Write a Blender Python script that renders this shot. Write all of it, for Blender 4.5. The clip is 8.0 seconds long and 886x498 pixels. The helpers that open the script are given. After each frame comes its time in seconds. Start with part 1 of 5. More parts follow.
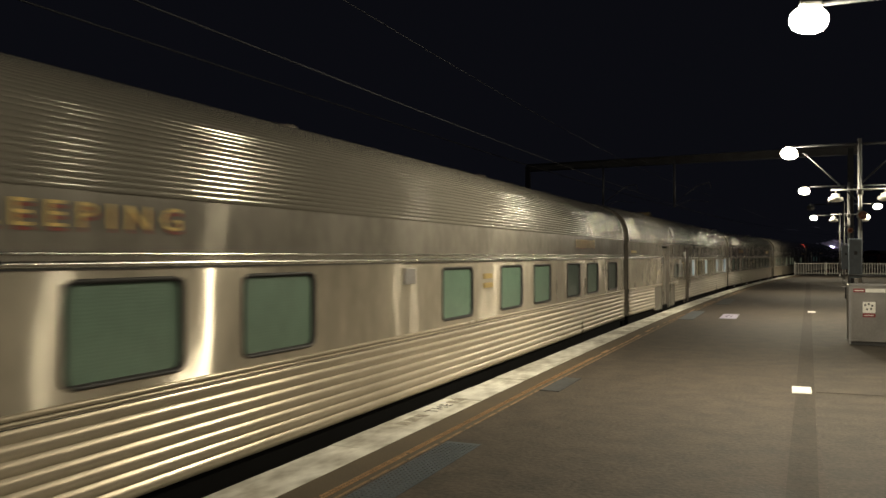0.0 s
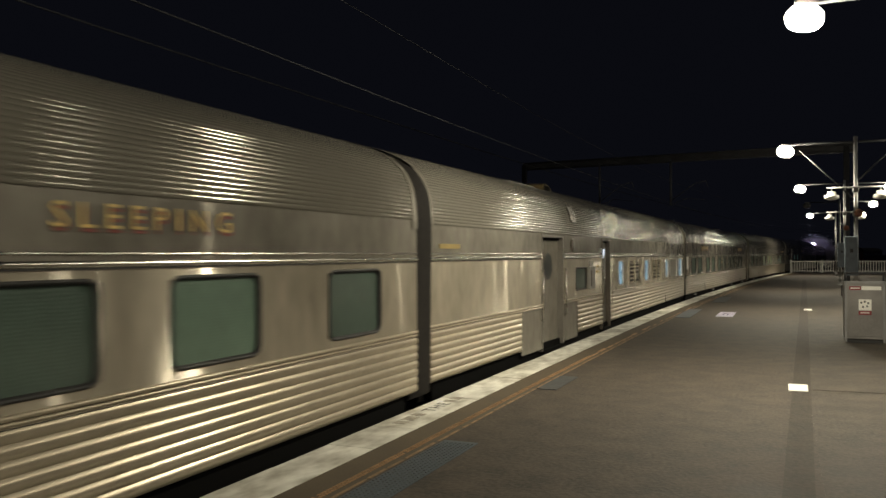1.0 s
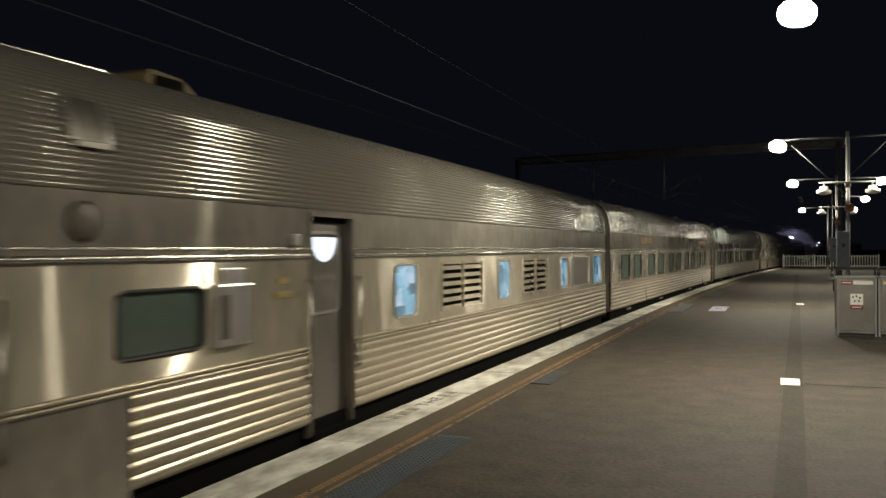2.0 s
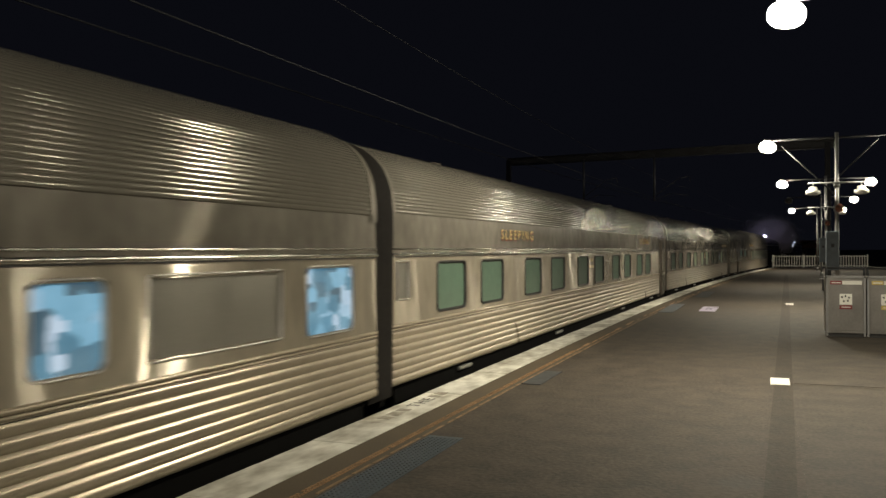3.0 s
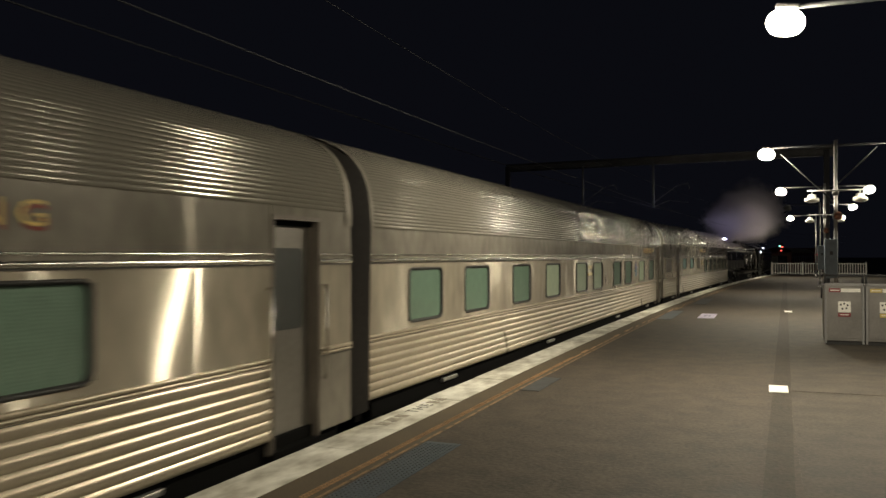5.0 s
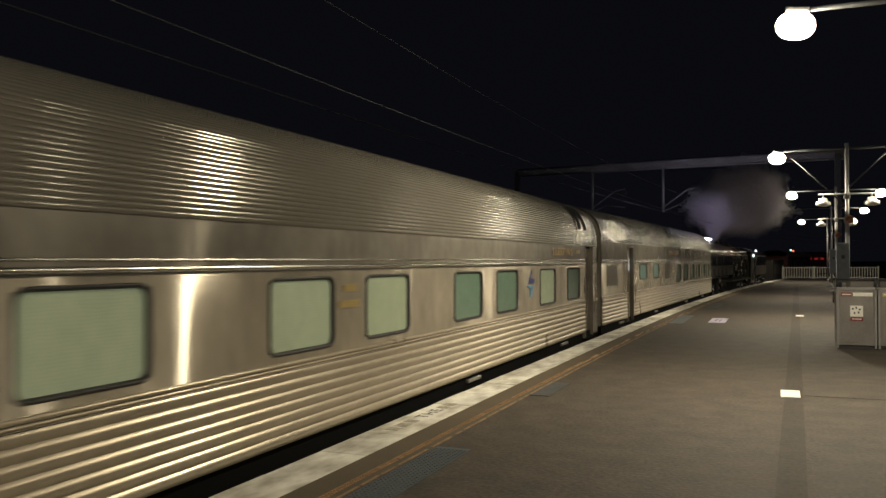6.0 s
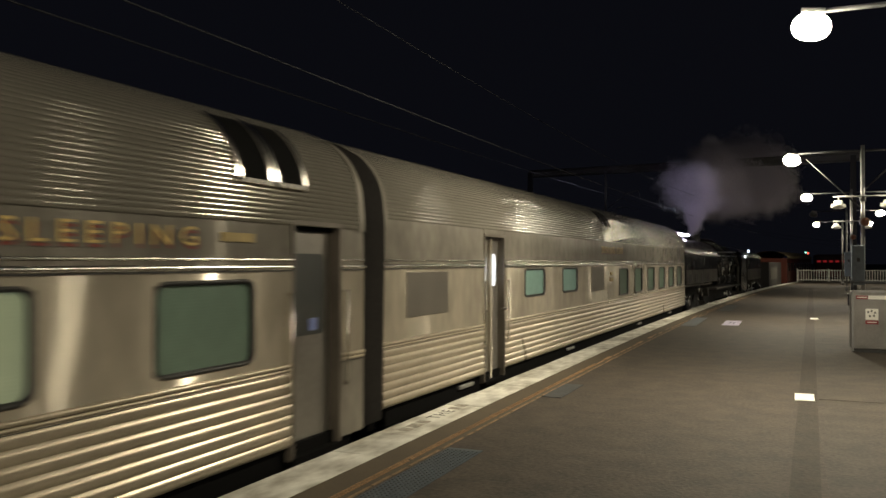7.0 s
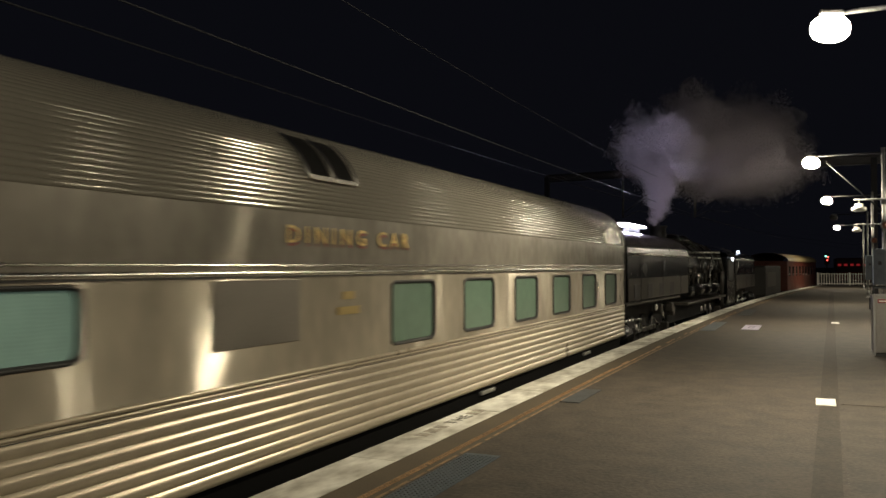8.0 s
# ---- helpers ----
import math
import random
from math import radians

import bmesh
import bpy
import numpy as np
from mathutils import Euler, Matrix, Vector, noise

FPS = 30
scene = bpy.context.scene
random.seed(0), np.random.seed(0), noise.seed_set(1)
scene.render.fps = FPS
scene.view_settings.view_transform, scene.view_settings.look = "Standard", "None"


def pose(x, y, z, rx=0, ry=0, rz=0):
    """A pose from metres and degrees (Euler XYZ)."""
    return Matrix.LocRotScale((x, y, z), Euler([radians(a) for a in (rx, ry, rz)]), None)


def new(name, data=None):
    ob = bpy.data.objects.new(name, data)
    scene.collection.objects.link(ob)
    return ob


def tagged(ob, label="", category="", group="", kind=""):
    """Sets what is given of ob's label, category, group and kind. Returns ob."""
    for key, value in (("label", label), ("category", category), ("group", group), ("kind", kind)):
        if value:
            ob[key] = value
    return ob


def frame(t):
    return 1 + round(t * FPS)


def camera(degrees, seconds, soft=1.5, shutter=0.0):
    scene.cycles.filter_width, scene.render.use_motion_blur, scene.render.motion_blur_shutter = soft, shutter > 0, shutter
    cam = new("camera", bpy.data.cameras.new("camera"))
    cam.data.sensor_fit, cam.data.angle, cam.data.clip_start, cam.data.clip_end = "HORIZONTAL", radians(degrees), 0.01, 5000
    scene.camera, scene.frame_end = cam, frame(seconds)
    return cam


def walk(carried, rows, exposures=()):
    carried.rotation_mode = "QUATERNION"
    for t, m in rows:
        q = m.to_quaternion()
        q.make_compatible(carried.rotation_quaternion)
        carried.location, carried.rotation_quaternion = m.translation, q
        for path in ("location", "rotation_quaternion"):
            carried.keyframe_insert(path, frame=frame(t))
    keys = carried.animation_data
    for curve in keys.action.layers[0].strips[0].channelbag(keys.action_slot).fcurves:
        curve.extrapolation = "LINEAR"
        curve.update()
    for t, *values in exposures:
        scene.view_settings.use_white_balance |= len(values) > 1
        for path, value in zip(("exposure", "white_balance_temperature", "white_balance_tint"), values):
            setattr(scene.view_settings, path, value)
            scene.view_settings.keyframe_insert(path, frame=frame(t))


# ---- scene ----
cam = camera(56.0, 8.0, soft=1.5, shutter=0.28)
PATH = [
    (0.0, 22.600, 0.470, 0.000),
    (0.5, 22.391, 0.478, 0.023),
    (1.0, 22.376, 0.394, 0.167),
    (1.5, 22.264, 0.234, 0.374),
    (2.0, 21.926, 0.033, 0.184),
    (3.5, 21.168, 0.130, 0.279),
    (4.0, 21.134, 0.192, 0.070),
    (4.5, 21.115, 0.292, -0.065),
    (6.0, 21.901, 0.815, 0.138),
    (6.5, 22.287, 0.841, -0.029),
    (7.0, 22.751, 0.874, -0.134),
    (7.5, 23.418, 1.008, 0.018),
    (8.0, 23.916, 1.215, 0.073),
]
walk(cam, [(t, pose(0, 0, 1.72, 90 + p, r, w)) for t, w, p, r in PATH],
     exposures=[(0.0, 0.34, 6500, 10), (0.5, 0.26, 6500, 9), (1.0, 0.26, 6200, 9), (1.5, 0.28, 6000, 8), (2.0, 0.30, 6050, 10), (3.5, 0.24, 6250, 10), (4.5, 0.30, 6250, 10), (6.0, 0.20, 6550, 11), (7.0, 0.24, 6400, 10), (7.5, 0.24, 6200, 9), (8.0, 0.24, 6500, 10)])

# ---------------------------------------------------------------- world and light
world = bpy.data.worlds.new("night_sky")
scene.world = world
world.use_nodes = True
wn = world.node_tree.nodes["Background"]
wn.inputs[0].default_value = (0.17, 0.18, 0.27, 1)
wn.inputs[1].default_value = 0.015

LAMP_POWER = 250.0
LAMP_COLOR = (1.0, 0.87, 0.63)
# lamp posts along the platform: left lamp x, y; strengths balance near and far
POSTS = [(0.30, -18.4), (0.30, -3.5), (0.235, 11.4), (0.0, 26.1), (0.62, 41.5), (1.21, 56.1), (1.74, 71.0)]
# posts at negative y are unseen; extra strength there brightens the near train side
STRENGTH = [1.4, 2.0, 1.2, 1.25, 0.75, 0.55, 0.55]
# how far each track-side lamp is turned towards the train, in degrees
AIM = [34, 38, 20, -14, -12, 0, 0]
ARM = 3.65
LAMP_Z = 4.74

# ---------------------------------------------------------------- materials


def mat(name, base, rough=0.6, metal=0.0, var=0.25, scale=8.0, bump=0.1, fine=60.0, emit=None, power=0.0, coat=0.0, stretch=(1, 1, 1), rvar=0.12, spec=0.5, tight=0.18):
    """Principled with two scales of colour variation, roughness variation and bump."""
    m = bpy.data.materials.new(name)
    m.use_nodes = True
    nt = m.node_tree
    n, l = nt.nodes, nt.links
    b = n["Principled BSDF"]
    tc = n.new("ShaderNodeTexCoord")
    mp = n.new("ShaderNodeMapping")
    mp.inputs["Scale"].default_value = stretch
    l.new(tc.outputs["Object"], mp.inputs[0])
    n1 = n.new("ShaderNodeTexNoise")
    n1.inputs["Scale"].default_value, n1.inputs["Detail"].default_value = scale, 6
    n2 = n.new("ShaderNodeTexNoise")
    n2.inputs["Scale"].default_value, n2.inputs["Detail"].default_value = fine, 3
    l.new(mp.outputs[0], n1.inputs["Vector"])
    l.new(mp.outputs[0], n2.inputs["Vector"])
    mx = n.new("ShaderNodeMath")
    mx.operation = "MULTIPLY_ADD"
    mx.inputs[1].default_value, mx.inputs[2].default_value = 0.55, 0.0
    l.new(n1.outputs[0], mx.inputs[0])
    ad = n.new("ShaderNodeMath")
    ad.operation = "MULTIPLY_ADD"
    ad.inputs[1].default_value = 0.45
    l.new(n2.outputs[0], ad.inputs[0])
    l.new(mx.outputs[0], ad.inputs[2])
    cr = n.new("ShaderNodeValToRGB")
    lo = tuple(max(c * (1 - var), 0) for c in base)
    hi = tuple(min(c * (1 + var), 1) for c in base)
    cr.color_ramp.elements[0].position, cr.color_ramp.elements[1].position = 0.5 - tight, 0.5 + tight
    cr.color_ramp.elements[0].color, cr.color_ramp.elements[1].color = (*lo, 1), (*hi, 1)
    l.new(ad.outputs[0], cr.inputs[0])
    l.new(cr.outputs[0], b.inputs["Base Color"])
    rr = n.new("ShaderNodeMapRange")
    rr.inputs["To Min"].default_value, rr.inputs["To Max"].default_value = max(rough - rvar, 0.02), min(rough + rvar, 1)
    l.new(n1.outputs[0], rr.inputs[0])
    l.new(rr.outputs[0], b.inputs["Roughness"])
    b.inputs["Metallic"].default_value = metal
    b.inputs["Coat Weight"].default_value = coat
    b.inputs["Specular IOR Level"].default_value = spec
    if bump:
        bp = n.new("ShaderNodeBump")
        bp.inputs["Strength"].default_value, bp.inputs["Distance"].default_value = bump, 0.01
        l.new(ad.outputs[0], bp.inputs["Height"])
        l.new(bp.outputs[0], b.inputs["Normal"])
    if emit:
        b.inputs["Emission Color"].default_value = (*emit, 1)
        b.inputs["Emission Strength"].default_value = power
    return m


# one bare steel in several tones: dim roof, bright window band, as light falls
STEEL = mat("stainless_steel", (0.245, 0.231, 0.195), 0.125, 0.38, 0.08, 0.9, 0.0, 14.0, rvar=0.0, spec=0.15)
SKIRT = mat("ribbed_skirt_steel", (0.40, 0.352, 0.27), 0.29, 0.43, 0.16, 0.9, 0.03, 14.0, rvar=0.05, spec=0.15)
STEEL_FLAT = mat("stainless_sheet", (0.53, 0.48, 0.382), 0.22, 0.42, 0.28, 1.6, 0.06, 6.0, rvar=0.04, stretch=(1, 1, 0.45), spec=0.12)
# letterboard copy, its colour darkened for the night sky it would mirror
STEEL_BOARD = mat("darkened_stainless_sheet", (0.235, 0.219, 0.186), 0.24, 0.26, 0.28, 1.3, 0.06, 7.0, rvar=0.06, stretch=(1, 1, 0.6), spec=0.12)
# jamb shade put into the colour; small dark fittings share this brown
JAMB = mat("dark_shade_and_fittings", (0.12, 0.104, 0.085), 0.5, 0.3, 0.3, 3.0, 0.1)
STEEL_DOOR = mat("dull_steel_door", (0.29, 0.275, 0.25), 0.38, 0.7, 0.15, 2.0, 0.10, 20.0)
CHROME = mat("polished_steel", (0.62, 0.60, 0.55), 0.22, 1.0, 0.05, 3.0, 0.0, 30.0, rvar=0.05)
RUBBER = mat("black_rubber", (0.018, 0.018, 0.018), 0.6, 0.0, 0.3, 6.0, 0.1)
BELLOWS = mat("grimy_diaphragm", (0.028, 0.025, 0.022), 0.7, 0.0, 0.35, 3.0, 0.3, 25.0)
UNDER = mat("black_underframe", (0.004, 0.004, 0.004), 0.9, 0.0, 0.4, 5.0, 0.3, spec=0.08)
OLDGOLD = mat("tarnished_brass", (0.36, 0.27, 0.10), 0.45, 0.2, 0.25, 9.0, 0.05)
GOLD = mat("gold_leaf", (0.70, 0.50, 0.16), 0.4, 0.0, 0.4, 9.0, 0.05)
MAROON = mat("dark_red_paint", (0.20, 0.03, 0.02), 0.5, 0.0, 0.1, 9.0, 0.0)
BLUE = mat("dark_blue_paint", (0.02, 0.035, 0.16), 0.4, 0.0, 0.1, 9.0, 0.0)
SKYBLUE = mat("light_blue_paint", (0.11, 0.25, 0.38), 0.4, 0.0, 0.1, 9.0, 0.0)
ASPHALT = mat("asphalt", (0.056, 0.045, 0.034), 0.78, 0.0, 0.5, 3.0, 1.0, 24.0, tight=0.12)
ASPHALT_R = mat("asphalt_lighter", (0.053, 0.044, 0.034), 0.78, 0.0, 0.5, 2.4, 1.0, 26.0, tight=0.10)
ASPHALT_D = mat("asphalt_trench", (0.043, 0.036, 0.028), 0.80, 0.0, 0.45, 3.0, 1.0, 24.0, tight=0.12, spec=0.4)
COPING = mat("worn_white_coping", (0.78, 0.74, 0.61), 0.75, 0.0, 0.52, 1.1, 0.4, 4.5, stretch=(1.3, 0.6, 1), tight=0.13)
BAND = mat("brown_band", (0.095, 0.074, 0.048), 0.8, 0.0, 0.3, 2.0, 0.3)
ORANGE = mat("orange_line", (0.34, 0.205, 0.105), 0.7, 0.0, 0.45, 7.0, 0.2)
PALELINE = mat("worn_buff_line", (0.25, 0.165, 0.09), 0.75, 0.0, 0.6, 5.0, 0.2)
SMUDGE = mat("worn_black_paint", (0.40, 0.375, 0.31), 0.8, 0.0, 0.6, 12.0, 0.2)
TACTILE = mat("blue_tactile", (0.055, 0.075, 0.095), 0.6, 0.0, 0.3, 3.0, 0.1)
WHITEPAINT = mat("white_paint", (0.78, 0.77, 0.72), 0.6, 0.0, 0.08, 9.0, 0.1)
LILAC = mat("glossy_lilac_white", (0.50, 0.47, 0.62), 0.3, 0.0, 0.25, 4.0, 0.05)
BLUEPATCH = mat("faded_blue_paint", (0.085, 0.100, 0.115), 0.6, 0.0, 0.5, 2.0, 0.3)
TRACE = mat("worn_blue_traces", (0.054, 0.058, 0.062), 0.7, 0.0, 0.5, 4.0, 0.3, 14.0)
GALV = mat("galvanised_steel", (0.26, 0.26, 0.26), 0.5, 0.5, 0.15, 6.0, 0.05)
DARKSTEEL = mat("dark_steel", (0.035, 0.036, 0.04), 0.6, 0.2, 0.25, 4.0, 0.1)
BINSTEEL = mat("brushed_bin_steel", (0.25, 0.24, 0.23), 0.38, 0.8, 0.15, 3.0, 0.06, 40.0)
BALLAST = mat("ballast", (0.022, 0.02, 0.018), 0.95, 0.0, 0.5, 6.0, 1.0, 30.0)
EARTH = mat("dark_earth", (0.035, 0.037, 0.025), 0.95, 0.0, 0.5, 0.3, 0.6, 4.0)
RAIL = mat("rail_steel", (0.25, 0.22, 0.2), 0.4, 0.9, 0.2, 5.0, 0.1)
CONCRETE = mat("concrete", (0.28, 0.26, 0.23), 0.85, 0.0, 0.25, 2.0, 0.3)
GLOW = mat("lamp_diffuser", (0.9, 0.9, 0.85), 0.4, emit=(1.0, 0.89, 0.66), power=60.0, bump=0)
DULLGLASS = mat("unlit_lamp_glass", (0.10, 0.10, 0.095), 0.3, 0.0, 0.1, 5.0, 0.0)
ALUM = mat("pale_metal_rim", (0.55, 0.54, 0.52), 0.35, 0.8, 0.1, 5.0, 0.0)


def blind(name, base, gloss=0.12, emit=0.0):
    """Green slatted blind behind a pane of glass."""
    m = mat(name, base, 0.5, 0.0, 0.16, 1.2, 0.0, 8.0, coat=1.0, emit=base if emit else None, power=emit)
    nt = m.node_tree
    b = nt.nodes["Principled BSDF"]
    b.inputs["Coat Roughness"].default_value = gloss
    tc = nt.nodes.new("ShaderNodeTexCoord")
    wv = nt.nodes.new("ShaderNodeTexWave")
    wv.bands_direction = "Z"
    wv.inputs["Scale"].default_value, wv.inputs["Distortion"].default_value = 13.0, 5.0
    nt.links.new(tc.outputs["Object"], wv.inputs["Vector"])
    bp = nt.nodes.new("ShaderNodeBump")
    bp.inputs["Strength"].default_value, bp.inputs["Distance"].default_value = 0.12, 0.004
    nt.links.new(wv.outputs["Fac"], bp.inputs["Height"])
    nt.links.new(bp.outputs[0], b.inputs["Normal"])
    return m


BLIND = blind("green_blind", (0.125, 0.208, 0.152))
BLIND_D = blind("dark_green_blind", (0.05, 0.085, 0.066), 0.08)
BLIND_L = blind("pale_green_blind", (0.30, 0.35, 0.22), 0.12, 0.22)
# the brightness on the glass is put in as paler colour and faint emission
BLIND_T = blind("glowing_teal_blind", (0.20, 0.33, 0.28), 0.12, 0.10)
DARKGLASS = blind("dark_glass", (0.025, 0.03, 0.028), 0.05)
FROST = mat("grey_panel", (0.42, 0.41, 0.36), 0.4, 0.7, 0.1, 3.0, 0.05)
LITGLASS = mat("lit_window", (0.2, 0.25, 0.3), 0.2, 0.0, 0.4, 2.0, 0.0, 5.0, emit=(0.62, 0.78, 1.0), power=0.55, coat=1.0)
# blocks of blue glow painted on the pane in place of a lit interior
ln = LITGLASS.node_tree
ltc = ln.nodes.new("ShaderNodeTexCoord")
lmp = ln.nodes.new("ShaderNodeMapping")
lmp.inputs["Scale"].default_value = (1, 3.1, 4.3)
lvo = ln.nodes.new("ShaderNodeTexVoronoi")
lvo.distance = "CHEBYCHEV"
lvo.inputs["Scale"].default_value = 1.7
lsp = ln.nodes.new("ShaderNodeSeparateColor")
lrm = ln.nodes.new("ShaderNodeValToRGB")
lrm.color_ramp.elements[0].color = (0.012, 0.06, 0.10, 1)
lrm.color_ramp.elements[1].color = (0.72, 0.86, 1.0, 1)
for at, col in ((0.35, (0.09, 0.30, 0.44, 1)), (0.7, (0.26, 0.58, 0.78, 1))):
    lrm.color_ramp.elements.new(at).color = col
ln.links.new(ltc.outputs["Object"], lmp.inputs["Vector"])
ln.links.new(lmp.outputs[0], lvo.inputs["Vector"])
ln.links.new(lvo.outputs["Color"], lsp.inputs[0])
ln.links.new(lsp.outputs[0], lrm.inputs[0])
ln.links.new(lrm.outputs[0], ln.nodes["Principled BSDF"].inputs["Emission Color"])
DISC = mat("round_white_light", (0.8, 0.85, 0.9), 0.3, emit=(0.78, 0.87, 1.0), power=0.85, bump=0)
DIMGLASS = mat("dim_door_glass", (0.16, 0.15, 0.13), 0.15, 0.0, 0.3, 3.0, 0.0, coat=1.0)
PLATE = mat("dull_plate", (0.20, 0.185, 0.16), 0.5, 0.8, 0.12, 2.0, 0.05)


def brush(m, amount):
    """Brushed along the car, so that highlights spread up and down."""
    nt = m.node_tree
    b = nt.nodes["Principled BSDF"]
    b.inputs["Anisotropic"].default_value = amount
    c = nt.nodes.new("ShaderNodeCombineXYZ")
    c.inputs[2].default_value = 1.0
    nt.links.new(c.outputs[0], b.inputs["Tangent"])


def streak(m, share, rough, amount):
    """The grain of rolled sheet draws each lamp out into a tall narrow streak."""
    nt = m.node_tree
    c = nt.nodes.new("ShaderNodeCombineXYZ")
    c.inputs[2].default_value = 1.0
    g = nt.nodes.new("ShaderNodeBsdfAnisotropic")
    g.inputs["Color"].default_value = (0.66, 0.62, 0.52, 1)
    g.inputs["Roughness"].default_value, g.inputs["Anisotropy"].default_value = rough, amount
    nt.links.new(c.outputs[0], g.inputs["Tangent"])
    x = nt.nodes.new("ShaderNodeMixShader")
    x.inputs[0].default_value = share
    nt.links.new(nt.nodes["Principled BSDF"].outputs[0], x.inputs[1])
    nt.links.new(g.outputs[0], x.inputs[2])
    nt.links.new(x.outputs[0], nt.nodes["Material Output"].inputs[0])


brush(STEEL_FLAT, 0.97)
streak(STEEL_FLAT, 0.26, 0.195, -0.90)
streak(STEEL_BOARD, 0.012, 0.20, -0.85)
WINDOW_KINDS = {
    "blind": (BLIND, "carriage window with a drawn green blind"),
    "bright": (BLIND_L, "carriage window with a pale lit green blind"),
    "teal": (BLIND_T, "carriage window with a faintly glowing pale teal blind"),
    "dusk": (BLIND_D, "carriage window with a dark green blind"),
    "dark": (DARKGLASS, "unlit dark carriage window"),
    "frosted": (FROST, "blank grey metal window panel"),
    "plate": (PLATE, "dull blank steel plate over a window"),
    "lit": (LITGLASS, "narrow window with bluish light inside"),
}

# every coping slab is worn a little differently
cn = COPING.node_tree
oi = cn.nodes.new("ShaderNodeObjectInfo")
mr = cn.nodes.new("ShaderNodeMapRange")
mr.inputs["To Min"].default_value, mr.inputs["To Max"].default_value = 0.80, 1.12
hs = cn.nodes.new("ShaderNodeHueSaturation")
cn.links.new(oi.outputs["Random"], mr.inputs[0])
cn.links.new(mr.outputs[0], hs.inputs["Value"])
pb = cn.nodes["Principled BSDF"]
cn.links.new(pb.inputs["Base Color"].links[0].from_socket, hs.inputs["Color"])
cn.links.new(hs.outputs[0], pb.inputs["Base Color"])

# ---------------------------------------------------------------- mesh helpers


def finish(bm, name, material, smooth=False):
    me = bpy.data.meshes.new(name)
    bm.to_mesh(me)
    bm.free()
    me.materials.append(material)
    if smooth:
        for p in me.polygons:
            p.use_smooth = True
    return me


def part(name, bm, material, parent, label="", smooth=False, at=None):
    me = bm if isinstance(bm, bpy.types.Mesh) else finish(bm, name, material, smooth)
    ob = new(name, me)
    ob.parent = parent
    if at is not None:
        ob.matrix_basis = at
    if label:
        tagged(ob, label)
    return ob


def thing(name, label, category, m=None, group="", kind=""):
    ob = new(name)
    ob.empty_display_size = 0.2
    tagged(ob, label, category, group, kind)
    if m is not None:
        ob.matrix_basis = m
    return ob


def box(bm, x0, x1, y0, y1, z0, z1, bevel=0.0):
    v = [bm.verts.new(p) for p in ((x0, y0, z0), (x1, y0, z0), (x1, y1, z0), (x0, y1, z0), (x0, y0, z1), (x1, y0, z1), (x1, y1, z1), (x0, y1, z1))]
    fs = [bm.faces.new([v[i] for i in q]) for q in ((3, 2, 1, 0), (4, 5, 6, 7), (0, 1, 5, 4), (1, 2, 6, 5), (2, 3, 7, 6), (3, 0, 4, 7))]
    if bevel:
        es = list({e for f in fs for e in f.edges})
        bmesh.ops.bevel(bm, geom=es, offset=bevel, segments=2, affect="EDGES", profile=0.5)


def boxed(x0, x1, y0, y1, z0, z1, bevel=0.0):
    bm = bmesh.new()
    box(bm, x0, x1, y0, y1, z0, z1, bevel)
    return bm


def tube(bm, a, b, r, n=10, r2=None, caps=True):
    a, b = Vector(a), Vector(b)
    q = (b - a).to_track_quat("Z", "Y")
    r2 = r if r2 is None else r2
    rings = []
    for c, rr in ((a, r), (b, r2)):
        rings.append([bm.verts.new(c + q @ Vector((rr * math.cos(2 * math.pi * i / n), rr * math.sin(2 * math.pi * i / n), 0))) for i in range(n)])
    for i in range(n):
        f = bm.faces.new((rings[0][i], rings[0][(i + 1) % n], rings[1][(i + 1) % n], rings[1][i]))
        f.smooth = True
    if caps:
        bm.faces.new(rings[0][::-1])
        bm.faces.new(rings[1])


def lathe(bm, profile, centre, axis="Z", n=16):
    """profile: (radius, along)."""
    rings = []
    for r, h in profile:
        ring = []
        for i in range(n):
            a = 2 * math.pi * i / n
            p = {"Z": (r * math.cos(a), r * math.sin(a), h), "Y": (r * math.sin(a), h, r * math.cos(a)), "X": (h, r * math.cos(a), r * math.sin(a))}[axis]
            ring.append(bm.verts.new(Vector(centre) + Vector(p)))
        rings.append(ring)
    for r0, r1 in zip(rings, rings[1:]):
        for i in range(n):
            f = bm.faces.new((r0[i], r0[(i + 1) % n], r1[(i + 1) % n], r1[i]))
            f.smooth = True
    bm.faces.new(rings[0][::-1])
    bm.faces.new(rings[-1])
    bmesh.ops.recalc_face_normals(bm, faces=bm.faces[:])


def rounded(w, h, r, n=5):
    """Outline of a rounded rectangle about the origin, counter-clockwise."""
    pts = []
    for cx, cy, a0 in ((w / 2 - r, h / 2 - r, 0), (-w / 2 + r, h / 2 - r, 90), (-w / 2 + r, -h / 2 + r, 180), (w / 2 - r, -h / 2 + r, 270)):
        for i in range(n + 1):
            a = radians(a0 + 90 * i / n)
            pts.append((cx + r * math.cos(a), cy + r * math.sin(a)))
    return pts


# ---------------------------------------------------------------- the line of the track
EDGE_X, CURVE_R, CURVE_Y = -3.85, 645.0, 9.0
TRACK_OFF = 1.58
CAR_L = 24.22


def bend(y):
    """How far the curve has moved to the right at y."""
    return 0.0 if y <= CURVE_Y else CURVE_R - math.sqrt(CURVE_R ** 2 - (y - CURVE_Y) ** 2)


def on_track(s, off=0.0, z=0.0):
    """The pose at s metres along the near track."""
    if s <= CURVE_Y:
        return pose(EDGE_X - TRACK_OFF + off, s, z)
    rc = CURVE_R + TRACK_OFF
    a = (s - CURVE_Y) / rc
    xc = EDGE_X + CURVE_R
    return pose(xc - (rc - off) * math.cos(a), CURVE_Y + (rc - off) * math.sin(a), z, 0, 0, -math.degrees(a))


